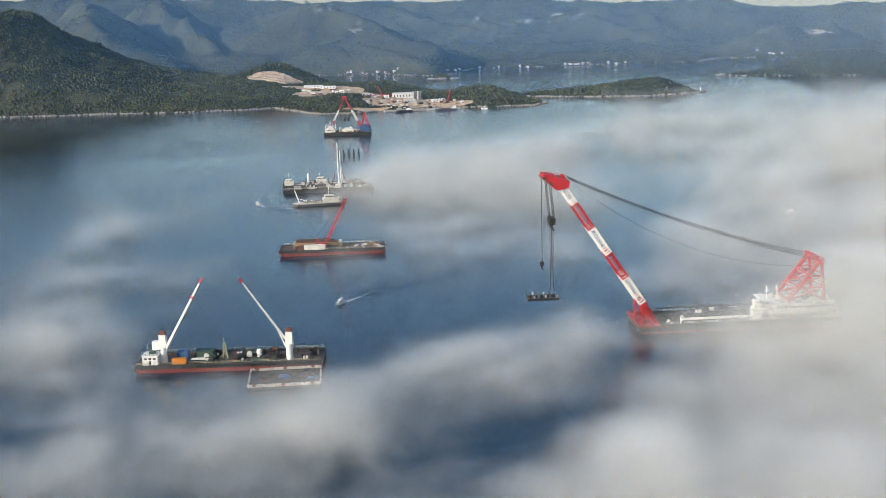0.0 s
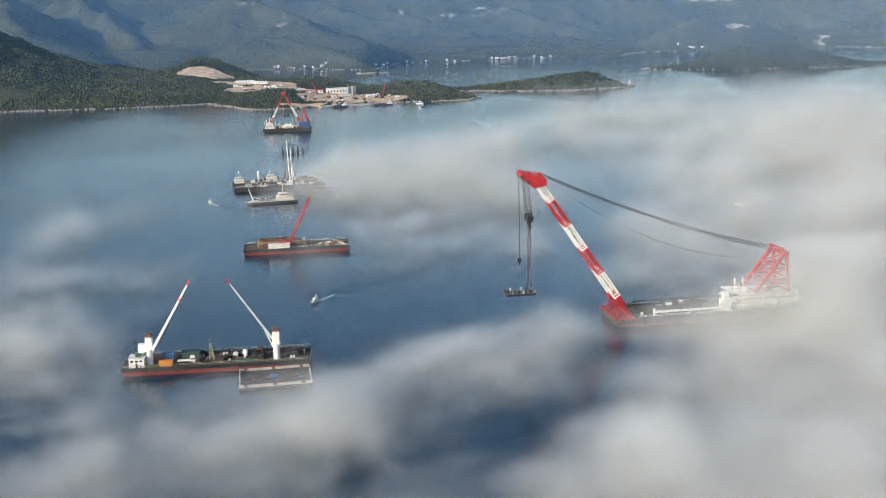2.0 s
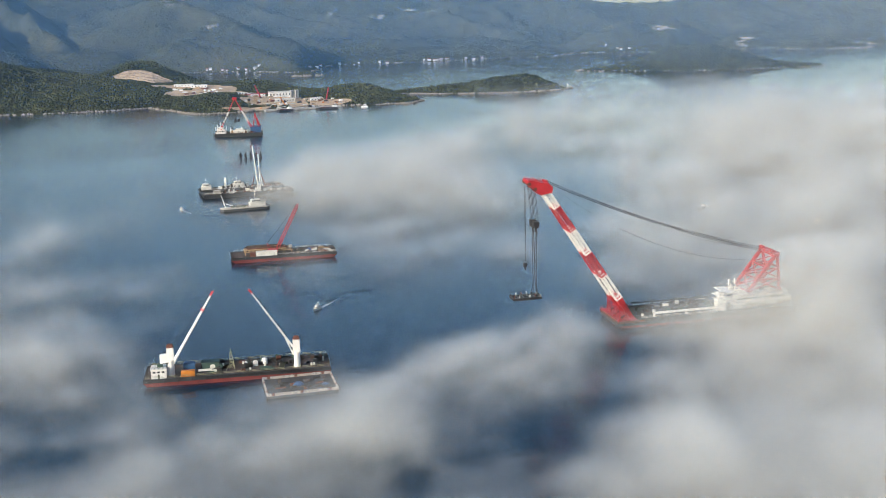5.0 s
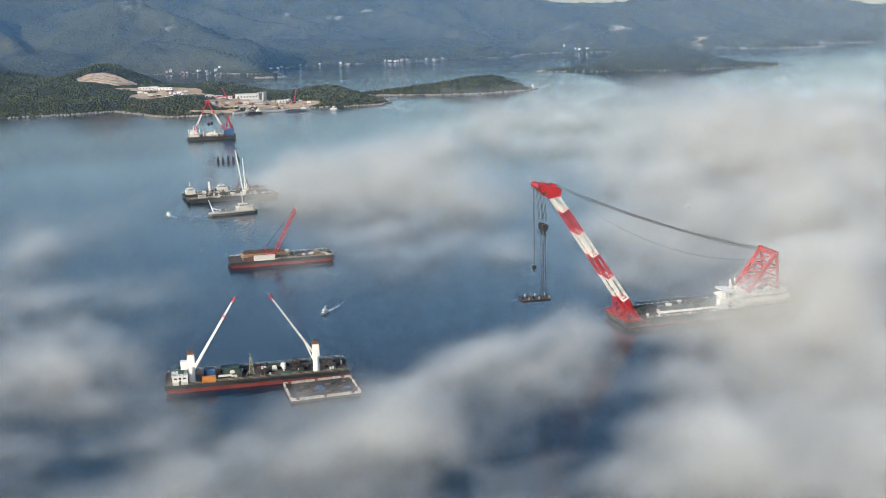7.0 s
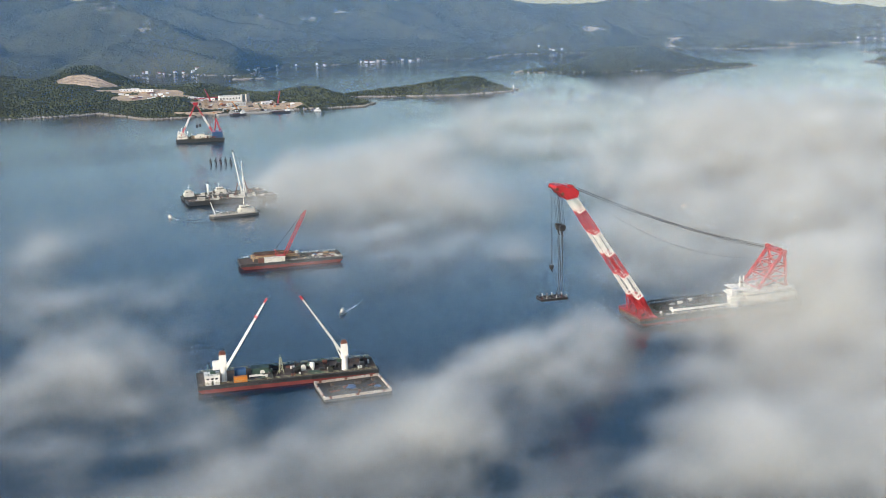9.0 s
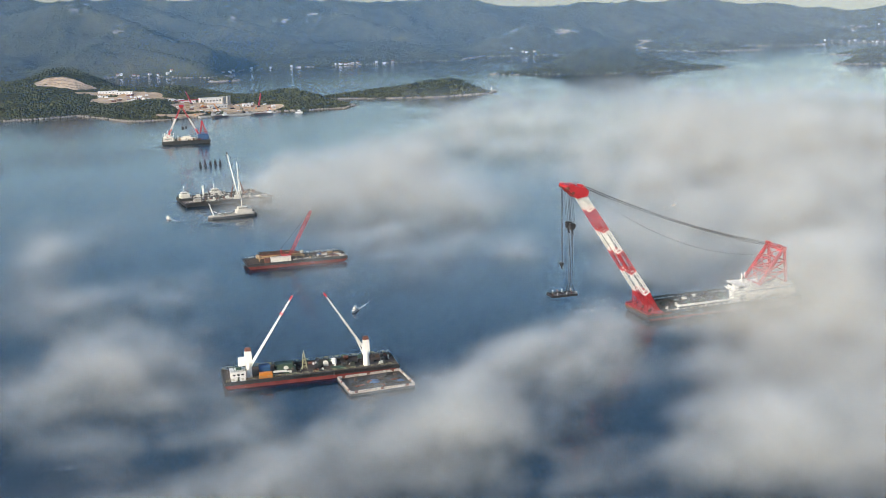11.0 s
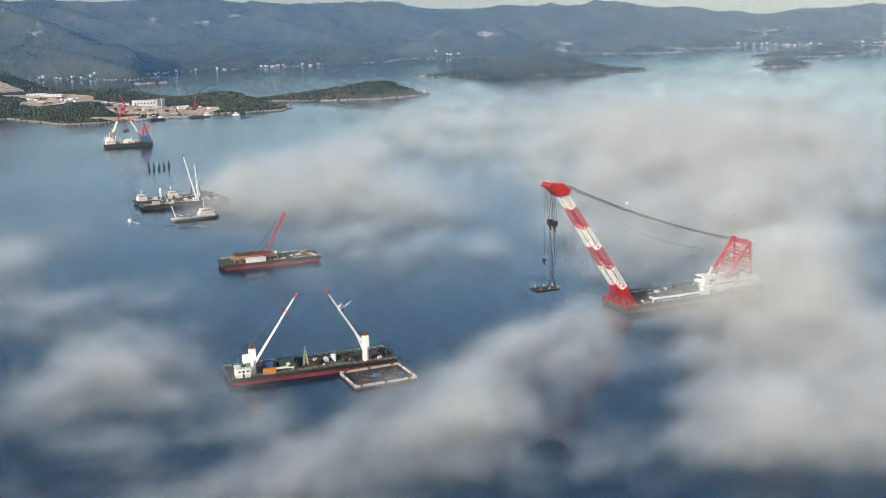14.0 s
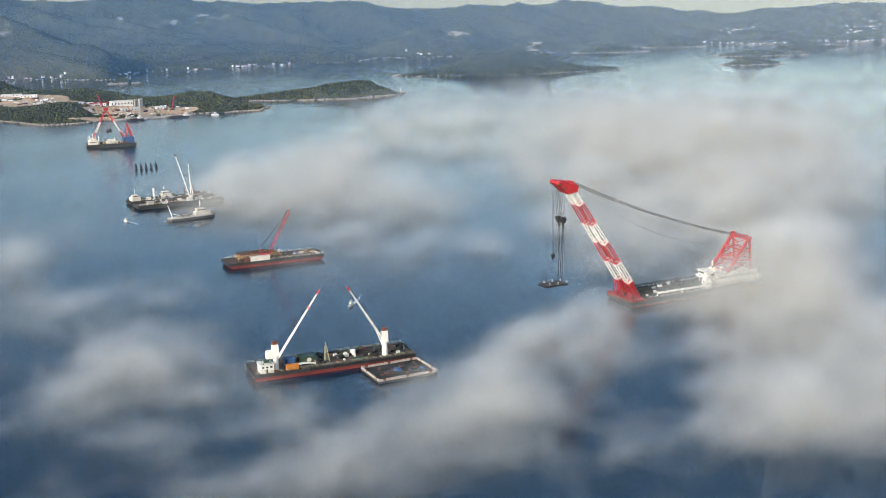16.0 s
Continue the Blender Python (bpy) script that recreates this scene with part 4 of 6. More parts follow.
g = lattice(Geo(), [(37.2, 7.8, TD), (39.4, 7.8, TD), (39.4, 9.8, TD), (37.2, 9.8, TD)], [(37.6, 8.4, TD + 7.6), (38.4, 8.4, TD + 7.6), (38.4, 9.2, TD + 7.6), (37.6, 9.2, TD + 7.6)], 5, 0.2, 0.12)
g.beam((38, 8.8, TD + 7.4), (38, 8.8, TD + 9.6), 0.2).beam((37, 7.4, TD + 2), (35.6, 6.4, TD), 0.2)
part("lattice_mast", g, YELLOW, twin, "short yellow lattice mast")
rng = random.Random(12)
for i in range(110):
    x, y = 24 + rng.random() * 55, 2.4 + rng.random() * 15.6
    if abs(x - 67.3) < 3 and abs(y - 5.2) < 3 or 35 < x < 42:
        continue
    w, d, h = 0.6 + rng.random() * 2.4, 0.6 + rng.random() * 1.6, 0.5 + rng.random() ** 2 * 2.2
    kind = i % 5
    mat = (DECK, HULLDARK, RUST, GREEN, DULLWHITE, STEEL, RUSTDECK, STEEL, DECK, HULLDARK)[rng.randrange(10)]
    if kind == 0:
        part("drum", Geo().tube((x, y, TD + 0.12), (x, y, TD + 1.3), 0.5, 10).tube((x + 1.2, y + 0.3, TD + 0.12), (x + 1.2, y + 0.3, TD + 1.3), 0.5, 10), mat, twin)
    elif kind == 1:
        g = Geo()
        for k in range(4):
            g.tube((x - 3, y + k * 0.55, TD + 0.4), (x + 3, y + k * 0.55, TD + 0.4), 0.26, 7)
        part("pipe_stack", g, mat, twin)
    elif kind == 2:
        part("winch", Geo().tube((x, y - 1, TD + 1.1), (x, y + 1, TD + 1.1), 0.8, 10).tube((x, y - 1.1, TD + 1.1), (x, y - 0.95, TD + 1.1), 1.2, 10).tube((x, y + 0.95, TD + 1.1), (x, y + 1.1, TD + 1.1), 1.2, 10).box(x - 1.2, x + 1.2, y - 1.3, y + 1.3, TD + 0.1, TD + 0.4), mat, twin)
    else:
        part("deck_box", Geo().box(x, x + w, y, y + d, TD + 0.12, TD + 0.12 + h, 0.1), mat, twin)
part("white_tank", Geo().tube((53, 12, TD + 0.1), (53, 12, TD + 2.4), 1.1, 12).dome((53, 12, TD + 2.4), 1.1, 0.6), WHITE, twin)
# tyre fenders and stained panels along the near side
for i in range(26):
    part("tyre_fender", Geo().tube((30 + i * 1.9, -0.12, TD - 0.2), (30 + i * 1.9, -0.45, TD - 0.2), 0.55, 10), STEEL, twin)

# --- rectangular steel pontoon alongside
PEN = heading(54.2, 452.9, 0.989, -0.135, -0.9)
pen = thing("pontoon", PEN, "low rectangular pontoon with a pale raised rim and dark wet deck", "pontoon")
part("pontoon_hull", Geo().box(0, 30.5, 0, 22.5, -1.0, 2.0, 0.3), HULLDARK, pen)
part("pontoon_deck", Geo().box(0.5, 30, 0.5, 22, 2.0, 2.15), WETDECK, pen, "dark stained deck")
for x0, x1, y0, y1 in ((0, 30.5, 0, 0.55), (0, 30.5, 21.95, 22.5), (0, 0.55, 0.55, 21.95), (29.95, 30.5, 0.55, 21.95)):
    rim = part("rim", Geo().box(x0, x1, y0, y1, 2.0, 3.1, 0.1), RIM, pen, "pale worn raised rim")
    n = int(max(x1 - x0, y1 - y0) // 2)
    for i in range(n):
        if x1 - x0 > y1 - y0:
            g = Geo().box(x0 + 2 * i + 0.2, x0 + 2 * i + 1.5, y0 - 0.06, y1 + 0.06, 2.3, 3.2)
        else:
            g = Geo().box(x0 - 0.06, x1 + 0.06, y0 + 2 * i + 0.2, y0 + 2 * i + 1.5, 2.3, 3.2)
        part("rim_panel", g, (CONCRETE, RUST, RIM, RIM, RIM, CONCRETE)[(i * 7 + int(x0)) % 6], rim)
rng = random.Random(5)
for i in range(26):
    x, y = 3 + rng.random() * 23, 3 + rng.random() * 15
    w, d, h = 0.6 + rng.random() * 2.6, 0.6 + rng.random() * 1.6, 0.3 + rng.random() * 1.0
    mat = (RUSTDECK, BLUE, STEEL, RUST, DECK, CONCRETE)[i % 6] if i % 3 == 0 else WETDECK
    if i % 4 == 1:
        part("bundle", Geo().tube((x, y, 2.5), (x + w * 2, y + d, 2.5), 0.3, 7).tube((x, y + 0.7, 2.5), (x + w * 2, y + d + 0.7, 2.5), 0.3, 7), mat, pen)
    else:
        part("pallet", Geo().box(x, x + w, y, y + d, 2.15, 2.15 + h, 0.08), mat, pen)
part("tarpaulin", Geo().dome((14.5, 11.5, 2.15), 2.6, 1.2, 12), BLUE, pen, "blue tarpaulin heap")
part("tarpaulin", Geo().dome((26, 8, 2.15), 1.7, 0.9, 12), BLUE, pen, "blue tarpaulin heap")

# --- red-hulled barge with a crawler crane
RB = heading(92.2, 712.5, 0.986, -0.167)
redb = thing("pipe_barge", RB, "flat barge with a red hull carrying a crawler crane", "barge")
hull_parts(redb, 68, 19, 3.2, HULLRED, HULLDARK, RUSTDECK, 1.9, 4)
part("rail", Geo().rail([(30, 0.3, 3.7), (67, 0.3, 3.7)], 1.1, 2.5).rail([(2, 18.7, 3.7), (66, 18.7, 3.7)], 1.1, 2.5), DULLWHITE, redb)
part("long_cabin", Geo().box(16, 29.5, 0.6, 3.6, 3.3, 6.4, 0.1).box(15.8, 29.7, 0.4, 3.8, 6.4, 6.6), DULLWHITE, redb, "long white cabin")
part("end_cabin", Geo().box(12, 15.6, 0.6, 4, 3.3, 6.2, 0.1), RUST, redb, "brown cabin")
g = Geo()
for i in range(12):
    g.box(9 + i * 2.6, 9.9 + i * 2.6, 7, 17.6, 5.6, 6.2)
for y in (7, 12, 17):
    g.box(8.5, 40, y, y + 0.7, 5.0, 5.6)
for i in range(7):
    for y in (7.3, 17.3):
        g.box(9 + i * 5, 9.6 + i * 5, y - 0.3, y + 0.3, 3.3, 5.0)
part("timber_staging", g, TIMBER, redb, "timber staging stacked with beams")
for i in range(9):
    z0 = 6.2 + 0.5 * (i % 3)
    part("stacked_beam", Geo().box(10 + (i % 4) * 0.8, 36 - (i % 5) * 1.6, 7.6 + i * 1.05, 8.3 + i * 1.05, z0, z0 + 0.55), (TIMBER, RUST, RUSTDECK)[i % 3], redb)
rng = random.Random(3)
for i in range(70):
    x, y = (9 + rng.random() * 30, 7.5 + rng.random() * 9) if i < 18 else (40 + rng.random() * 25, 2 + rng.random() * 14)
    z = 6.2 if i < 18 else 3.3
    w, d, h = 1 + rng.random() * 3, 0.7 + rng.random() * 1.5, 0.4 + rng.random() * 1.1
    part("stowed_piece", Geo().box(x, x + w, y, y + d, z, z + h, 0.08), (TIMBER, RUST, DULLWHITE, DECK, CONCRETE, STEEL, RUSTDECK)[rng.randrange(7)], redb)
part("blue_sheet", Geo().dome((51, 12, 3.3), 1.8, 1.5, 10), BLUE, redb, "blue tarpaulin")


def crawler_crane(m, tip, mat, label):
    """Lattice-boom crane on tracks; tip in its own frame."""
    cr = thing("crawler_crane", m, label, "crane")
    for y in (-2.2, 2.2):
        part("track", Geo().box(-3.4, 3.4, y - 0.5, y + 0.5, 0, 1.3, 0.45), STEEL, cr)
    part("cab_body", Geo().box(-3.6, 2.0, -1.7, 1.7, 1.4, 3.6, 0.3).box(0.6, 2.6, -1.7, -0.4, 1.6, 4.0, 0.2), mat, cr)
    part("counterweight", Geo().box(-4.8, -3.6, -1.9, 1.9, 1.3, 3.4, 0.3), STEEL, cr)
    t = Vector(tip)
    root = Vector((1.6, 0, 1.9))
    d = (t - root).normalized()
    s = d.cross(Vector((0, 0, 1))).normalized()
    u = s.cross(d)
    ring0 = [root + s * a * 0.5 + u * b * 0.4 for a, b in ((-1, -1), (1, -1), (1, 1), (-1, 1))]
    mid = root.lerp(t, 0.12)
    ring1 = [mid + s * a * 0.95 + u * b * 0.9 for a, b in ((-1, -1), (1, -1), (1, 1), (-1, 1))]
    ring2 = [root.lerp(t, 0.88) + s * a * 0.9 + u * b * 0.85 for a, b in ((-1, -1), (1, -1), (1, 1), (-1, 1))]
    ring3 = [t + s * a * 0.4 + u * b * 0.4 for a, b in ((-1, -1), (1, -1), (1, 1), (-1, 1))]
    g = lattice(Geo(), ring0, ring1, 2, 0.22, 0.1)
    lattice(g, ring1, ring2, 14, 0.22, 0.1)
    lattice(g, ring2, ring3, 2, 0.22, 0.1)
    part("boom", g, mat, cr, "red lattice boom")
    part("boom_stay", Geo().rope((-4, 0.6, 7.5), t + u, 0.07, 0.6, 8).rope((-4, -0.6, 7.5), t + u, 0.07, 0.6, 8).rope(t, t + Vector((0, 0, -8)), 0.06, 0, 2), ROPE, cr)
    part("gantry", Geo().beam((-3.4, 0.8, 3.6), (-4, 0.6, 7.6), 0.25).beam((-3.4, -0.8, 3.6), (-4, -0.6, 7.6), 0.25).beam((-1, 0, 3.6), (-4, 0, 7.6), 0.25), mat, cr)
    return cr


foot = RB @ Vector((27.5, 5.4, 3.32))
inv = (heading(foot.x, foot.y, 0.986, -0.167, foot.z)).inverted()
crawler_crane(heading(foot.x, foot.y, 0.986, -0.167, foot.z), inv @ Vector((135.6, 704.5, 36.5)), RED, "red crawler crane with its lattice boom raised")

# --- two moored work barges with a white crane, farther out
WB = heading(120.5, 968, 0.998, -0.055)
farb = thing("work_barge", WB, "dark work barge with a rusty deck and white cabins", "barge")
hull_parts(farb, 78, 16, 2.9, HULLDARK, HULLDARK, RUSTDECK, 1.0, 3)
WB2 = heading(122, 992, 0.998, -0.055)
farc = thing("work_barge", WB2, "dark barge with a white wheelhouse moored behind another", "barge")
hull_parts(farc, 74, 15, 3.1, HULLDARK, HULLDARK, DECK, 1.0, 3)
for owner, seed in ((farb, 21), (farc, 22)):
    rng = random.Random(seed)
    for i in range(90):
        x, y, w, h = 11 + rng.random() * 59, 1.5 + rng.random() * 10, 0.8 + rng.random() * 3, 0.5 + rng.random() ** 2 * 2.6
        part("deck_box", Geo().box(x, x + w, y, y + 1 + rng.random() * 2, 2.9, 3.2 + h, 0.1), (DECK, RUST, DULLWHITE, CONCRETE, RUSTDECK, STEEL, DULLWHITE)[rng.randrange(7)], owner)
    part("rail", Geo().rail([(1, 0.3, 3.9), (73, 0.3, 3.9)], 1.1, 3, 0.12), DULLWHITE, owner)
h1 = part("wheelhouse", Geo().box(2, 10, 3, 11, 3.6, 6.4).box(3, 8.5, 4, 10, 6.4, 8.6).box(1.8, 10.2, 2.8, 11.2, 6.4, 6.55).tube((6, 7, 8.6), (6, 7, 14), 0.16, 6).rail([(2, 3, 6.5), (10, 3, 6.5), (10, 11, 6.5)], 1.0, 1.6), DULLWHITE, farc, "white wheelhouse")
windows(h1, 3.2, 8.3, 4, 7.2, 8.1, 5)
h2 = part("wheelhouse", Geo().box(30, 39, 5, 12, 3.6, 6.6).box(31, 37, 6, 11, 6.6, 9.0).box(29.8, 39.2, 4.8, 12.2, 6.6, 6.75).tube((33, 8, 9), (33, 8, 14), 0.18, 6).dome((35.4, 7.4, 9), 0.7, 0.9).rail([(30, 5, 6.7), (39, 5, 6.7), (39, 12, 6.7)], 1.0, 1.6), DULLWHITE, farc, "white wheelhouse with a radome")
windows(h2, 31.2, 36.8, 6, 7.5, 8.5, 5)
part("funnel", Geo().tube((23, 6, 3.6), (23, 6, 13), 0.9, 10), WHITE, farc, "white standing pipe")
part("white_cabin", Geo().box(9, 15, 3, 7, 3.5, 5.8, 0.1).box(8.8, 15.2, 2.8, 7.2, 5.8, 6.0), CONCRETE, farb, "pale cabin")
p = WB @ Vector((48, 4, 3.5))
inv = heading(p.x, p.y, 0.998, -0.055, p.z).inverted()
wc = thing("piling_crane", heading(p.x, p.y, 0.998, -0.055, p.z), "white boom crane and piling leader on a barge", "crane")
t1 = inv @ Vector((175, 1016, 38.5))
part("boom", Geo().tube((0, 0, 2), t1 * 0.96, 0.6, 8, 0.45), DULLWHITE, wc, "white tubular boom")
part("boom_tip", Geo().tube(t1 * 0.96, t1, 0.85, 8), STEEL, wc)
part("leader", Geo().tube((2.5, 4, 0), (2.2, 6, 31), 0.42, 8, 0.32).tube((4.6, 4, 0), (2.2, 6, 26), 0.3, 6), WHITE, wc, "white piling leader")
part("stay", Geo().beam((-6, 3, 0), (-2.5, 4, 12), 0.6).beam((8, 3, 0), (3.5, 5, 14), 0.6), RUST, wc, "red stays")
part("cab", Geo().box(-3, 2, -2, 2, -0.6, 2.6, 0.3).box(-1, 2.4, -1.4, 1.4, 2.6, 3.6, 0.2), DULLWHITE, wc)
part("rope", Geo().rope(t1, (t1.x - 6, t1.y - 12, t1.z - 26), 0.1, 0, 3), ROPE, wc)

# --- small coaster with a foremast derrick
TG = heading(121.5, 899, 0.999, -0.03)
tug = thing("small_cargo_ship", TG, "small grey work ship with a white wheelhouse aft", "ship")
g = Geo()
ring = [(0, 4.5), (3, 1.4), (8, 0.2), (38, 0), (40.5, 2), (40.5, 7), (38, 9), (8, 8.8), (3, 7.6)]
g.prism(ring, -1, 1.7)
part("hull", g, HULLDARK, tug, "dark hull")
part("deck", Geo().prism([(x * 0.985 + 0.3, y * 0.97 + 0.13) for x, y in ring], 1.7, 2.5), CONCRETE, tug)
h = part("wheelhouse", Geo().box(24, 37, 1.4, 7.6, 2.5, 5.2, 0.2).box(25.5, 33, 2, 7, 5.2, 7.8, 0.2).box(23.6, 37.4, 1.1, 7.9, 5.2, 5.4).tube((29, 4.5, 7.8), (29, 4.5, 15), 0.22, 6).beam((29, 2.5, 12.5), (29, 6.5, 12.5), 0.2), DULLWHITE, tug, "white wheelhouse with a mast")
windows(h, 25.8, 32.8, 2, 6.4, 7.3, 5)
part("foremast", Geo().tube((5, 4.5, 2.4), (1.6, 4.5, 13), 0.4, 8, 0.3).tube((4.6, 4.5, 6), (12, 4.5, 3), 0.2, 6), WHITE, tug, "raked white derrick post")
part("hatch", Geo().box(10, 21, 2, 7, 2.5, 3.4, 0.2), GREEN, tug)
for i in range(14):
    part("deck_box", Geo().box(8 + i * 1.1, 8.8 + i * 1.1, 1.2 + (i * 2.3) % 5.5, 2.2 + (i * 2.3) % 5.5, 2.5, 3.4 + (i * 0.37) % 1.2, 0.08), (CONCRETE, RUST, DULLWHITE, STEEL)[i % 4], tug)
part("rail", Geo().rail([(8, 0.4, 2.5), (38, 0.2, 2.5)], 1.0, 2, 0.1).rail([(24, 1.2, 5.4), (37, 1.2, 5.4)], 1.0, 1.8, 0.1), DULLWHITE, tug)

# --- pile clusters standing in the water
for i in range(5):
    x = 204.5 + i * 5.3
    pc = thing("pile_cluster", pose(x, 1212 - i * 0.9, 0), "cluster of dark raked steel piles", "piles", "pile clusters in the water")
    for k, (dx, dy, hh) in enumerate(((0, 0, 7.2), (0.5, 0.8, 5.4), (-0.5, 0.7, 4.4), (0.4, -0.7, 3.6))):
        part("pile", Geo().tube((dx * 1.6, dy * 1.6, -1), (dx - 0.6, dy, hh), 0.42, 8), STEEL if k else HULLDARK, pc)
    part("collar", Geo().box(-1.0, 1.0, -1.0, 1.4, 2.8, 3.6, 0.3), STEEL, pc)

# --- the second crane ship near the building yard
FC = heading(216, 1424, 0.972, -0.234)
fc = thing("crane_ship", FC, "distant floating crane with a red and white sheerleg frame", "crane ship")
hull_parts(fc, 60, 27, 3.6, HULLDARK, HULLDARK, RUSTDECK, 1.0, 3)
apex = Vector((27, 14, 47))
for y in (5, 23):
    for x0, tone in ((6, "front"), (49, "rear")):
        foot = Vector((x0, y, 5))
        for a, b, mat in ((0, 0.3, RED), (0.3, 0.62, DULLWHITE), (0.62, 1.0, RED)):
            box = [[foot.lerp(apex, e) + Vector((sx * (1.0 - 0.5 * e), sy * (1.0 - 0.5 * e), 0)) for sx, sy in ((-1, -1), (1, -1), (1, 1), (-1, 1))] for e in (a, b)]
            part("sheerleg", lattice(Geo(), box[0], box[1], 4, 0.34, 0.2), mat, fc, ("red" if mat is RED else "white") + " sheerleg section")
part("sheer_head", Geo().box(24, 30, 10, 18, 45.5, 48.5, 0.6), RED, fc)
for y in (6, 22):
    part("back_stay", Geo().beam((56, y, 8), (51, y, 27), 0.8).beam((48, y, 8), (51, y, 27), 0.8).beam((58, y, 9), (51, 14, 28), 0.5), RED, fc, "red gantry")
part("machine_house", Geo().box(45, 58, 4, 24, 4, 11, 0.4), BLUE, fc, "blue machinery house")
h = part("deck_house", Geo().box(3, 14, 4, 22, 4, 8.5, 0.3).box(5, 12, 5, 18, 8.5, 11.5, 0.3).box(22, 42, 5, 14, 4, 7, 0.3).box(26, 36, 7, 13, 7, 9, 0.3), DULLWHITE, fc, "pale cluttered deck houses")
windows(h, 4, 13, 4, 6.2, 7.4, 7)
rng = random.Random(9)
for i in range(60):
    x, y, w = 2 + rng.random() * 50, 1 + rng.random() * 22, 0.6 + rng.random() * 2.4
    part("deck_gear", Geo().box(x, x + w, y, y + w, 4.1, 5 + rng.random() * 3, 0.2), (DULLWHITE, RUST, CONCRETE, DECK, TIMBER, STEEL)[rng.randrange(6)], fc)
for x, hgt in ((4, 15), (8, 18), (2, 13), (15, 14), (11, 16), (20, 11), (34, 12)):
    part("mast", Geo().tube((x, 6, 4), (x, 6, hgt), 0.35, 6), WHITE, fc)
part("hoist_line", Geo().rope((27, 11, 45), (27, 10, 21), 0.16, 0, 2).rope((27, 17, 45), (31, 17, 21), 0.16, 0, 2), ROPE, fc)
part("hook_block", Geo().box(25.5, 28.5, 8.6, 11.6, 17, 21, 0.4), STEEL, fc)
part("hook_block", Geo().box(29.5, 32.5, 15.6, 18.4, 17, 21, 0.4), STEEL, fc)


# --- launches
def launch(m, scale, label):
    b = thing("motor_launch", m @ Matrix.Diagonal((scale, scale, scale, 1)), label, "boat", "small boats under way")
    ring = [(5.6, 0), (3.6, 1.15), (0, 1.6), (-5.4, 1.5), (-5.4, -1.5), (0, -1.6), (3.6, -1.15)]
    g = Geo()
    low = [(x * 0.9 - 0.2, y * 0.75, -0.4) for x, y in ring]
    high = [(x, y, 1.3 + max(0, x) * 0.1) for x, y in ring]
    n = len(ring)
    g.add(low + high, [tuple(range(n - 1, -1, -1)), tuple(range(n, 2 * n))] + [(i, (i + 1) % n, n + (i + 1) % n, n + i) for i in range(n)])
    part("hull", g, WHITE, b)
    c = part("cabin", Geo().prism([(2.4, -1.1), (2.9, 0), (2.4, 1.1), (-3.0, 1.2), (-3.0, -1.2)], 1.3, 2.9, 0.12).prism([(1.2, -0.9), (1.5, 0), (1.2, 0.9), (-1.8, 1.0), (-1.8, -1.0)], 2.9, 4.0, 0.15), WHITE, b)
    part("window_band", Geo().prism([(2.42, -1.13), (2.94, 0), (2.42, 1.13), (-2.2, 1.22), (-2.2, -1.22)], 1.9, 2.5, 0.045), GLASSY, c)
    part("radar_arch", Geo().beam((-1.6, -0.9, 3.8), (-2.0, -0.7, 5.0), 0.15).beam((-1.6, 0.9, 3.8), (-2.0, 0.7, 5.0), 0.15).beam((-2.0, -0.7, 5.0), (-2.0, 0.7, 5.0), 0.2).tube((-2, 0, 5), (-2, 0, 6.4), 0.06, 5), WHITE, c)
    return b


def wake(x, y, ux, uy, length, spread, rows, label, bow=4.0):
    """Ridges of water that fan out behind a boat, with a foaming strip in the middle."""
    m = heading(x, y, ux, uy)
    w = thing("wake", m, label, "wake")
    foam = Geo()
    for i in range(26):
        a, r = -bow - i * 0.8, 0.9 * (1 - i / 30)
        foam.dome((a, math.sin(i * 2.3) * 0.5, -0.04), r * 0.9, 0.12, 7, 2)
    part("foam", foam, FOAM, w, "white churned water")
    for side in (-1, 1):
        for k in range(rows):
            g = Geo()
            steps = 26
            for i in range(steps):
                s0, s1 = i / steps, (i + 1) / steps
                def at(s, off):
                    d = length * (0.03 + s)
                    return Vector((-d - k * 2.0 * (1 + s), side * (d * spread - k * 2.2 + off + 0.5 * math.sin(s * 9 + k)), 0))
                fade = 0.3 * math.sin(math.pi * min(1, 0.08 + s0 * 0.92)) * (1 - 0.09 * k) * (0.5 + 0.5 * math.sin(s0 * 31 + k * 1.7))
                wd = 0.5 + 0.4 * s0
                p = [at(s0, -wd), at(s1, -wd), at(s1, wd), at(s0, wd)]
                q = [at(s0, 0) + Vector((0, 0, fade)), at(s1, 0) + Vector((0, 0, 0.3 * math.sin(math.pi * min(1, 0.08 + s1 * 0.92)) * (1 - 0.09 * k) * (0.5 + 0.5 * math.sin(s1 * 31 + k * 1.7))))]
                for v in p:
                    v.z = -0.02
                g.add([p[0], p[1], q[1], q[0]], [(0, 1, 2, 3)])
                g.add([q[0], q[1], p[2], p[3]], [(0, 1, 2, 3)])
            part("wake_wave", g, WATER, w)
    return w


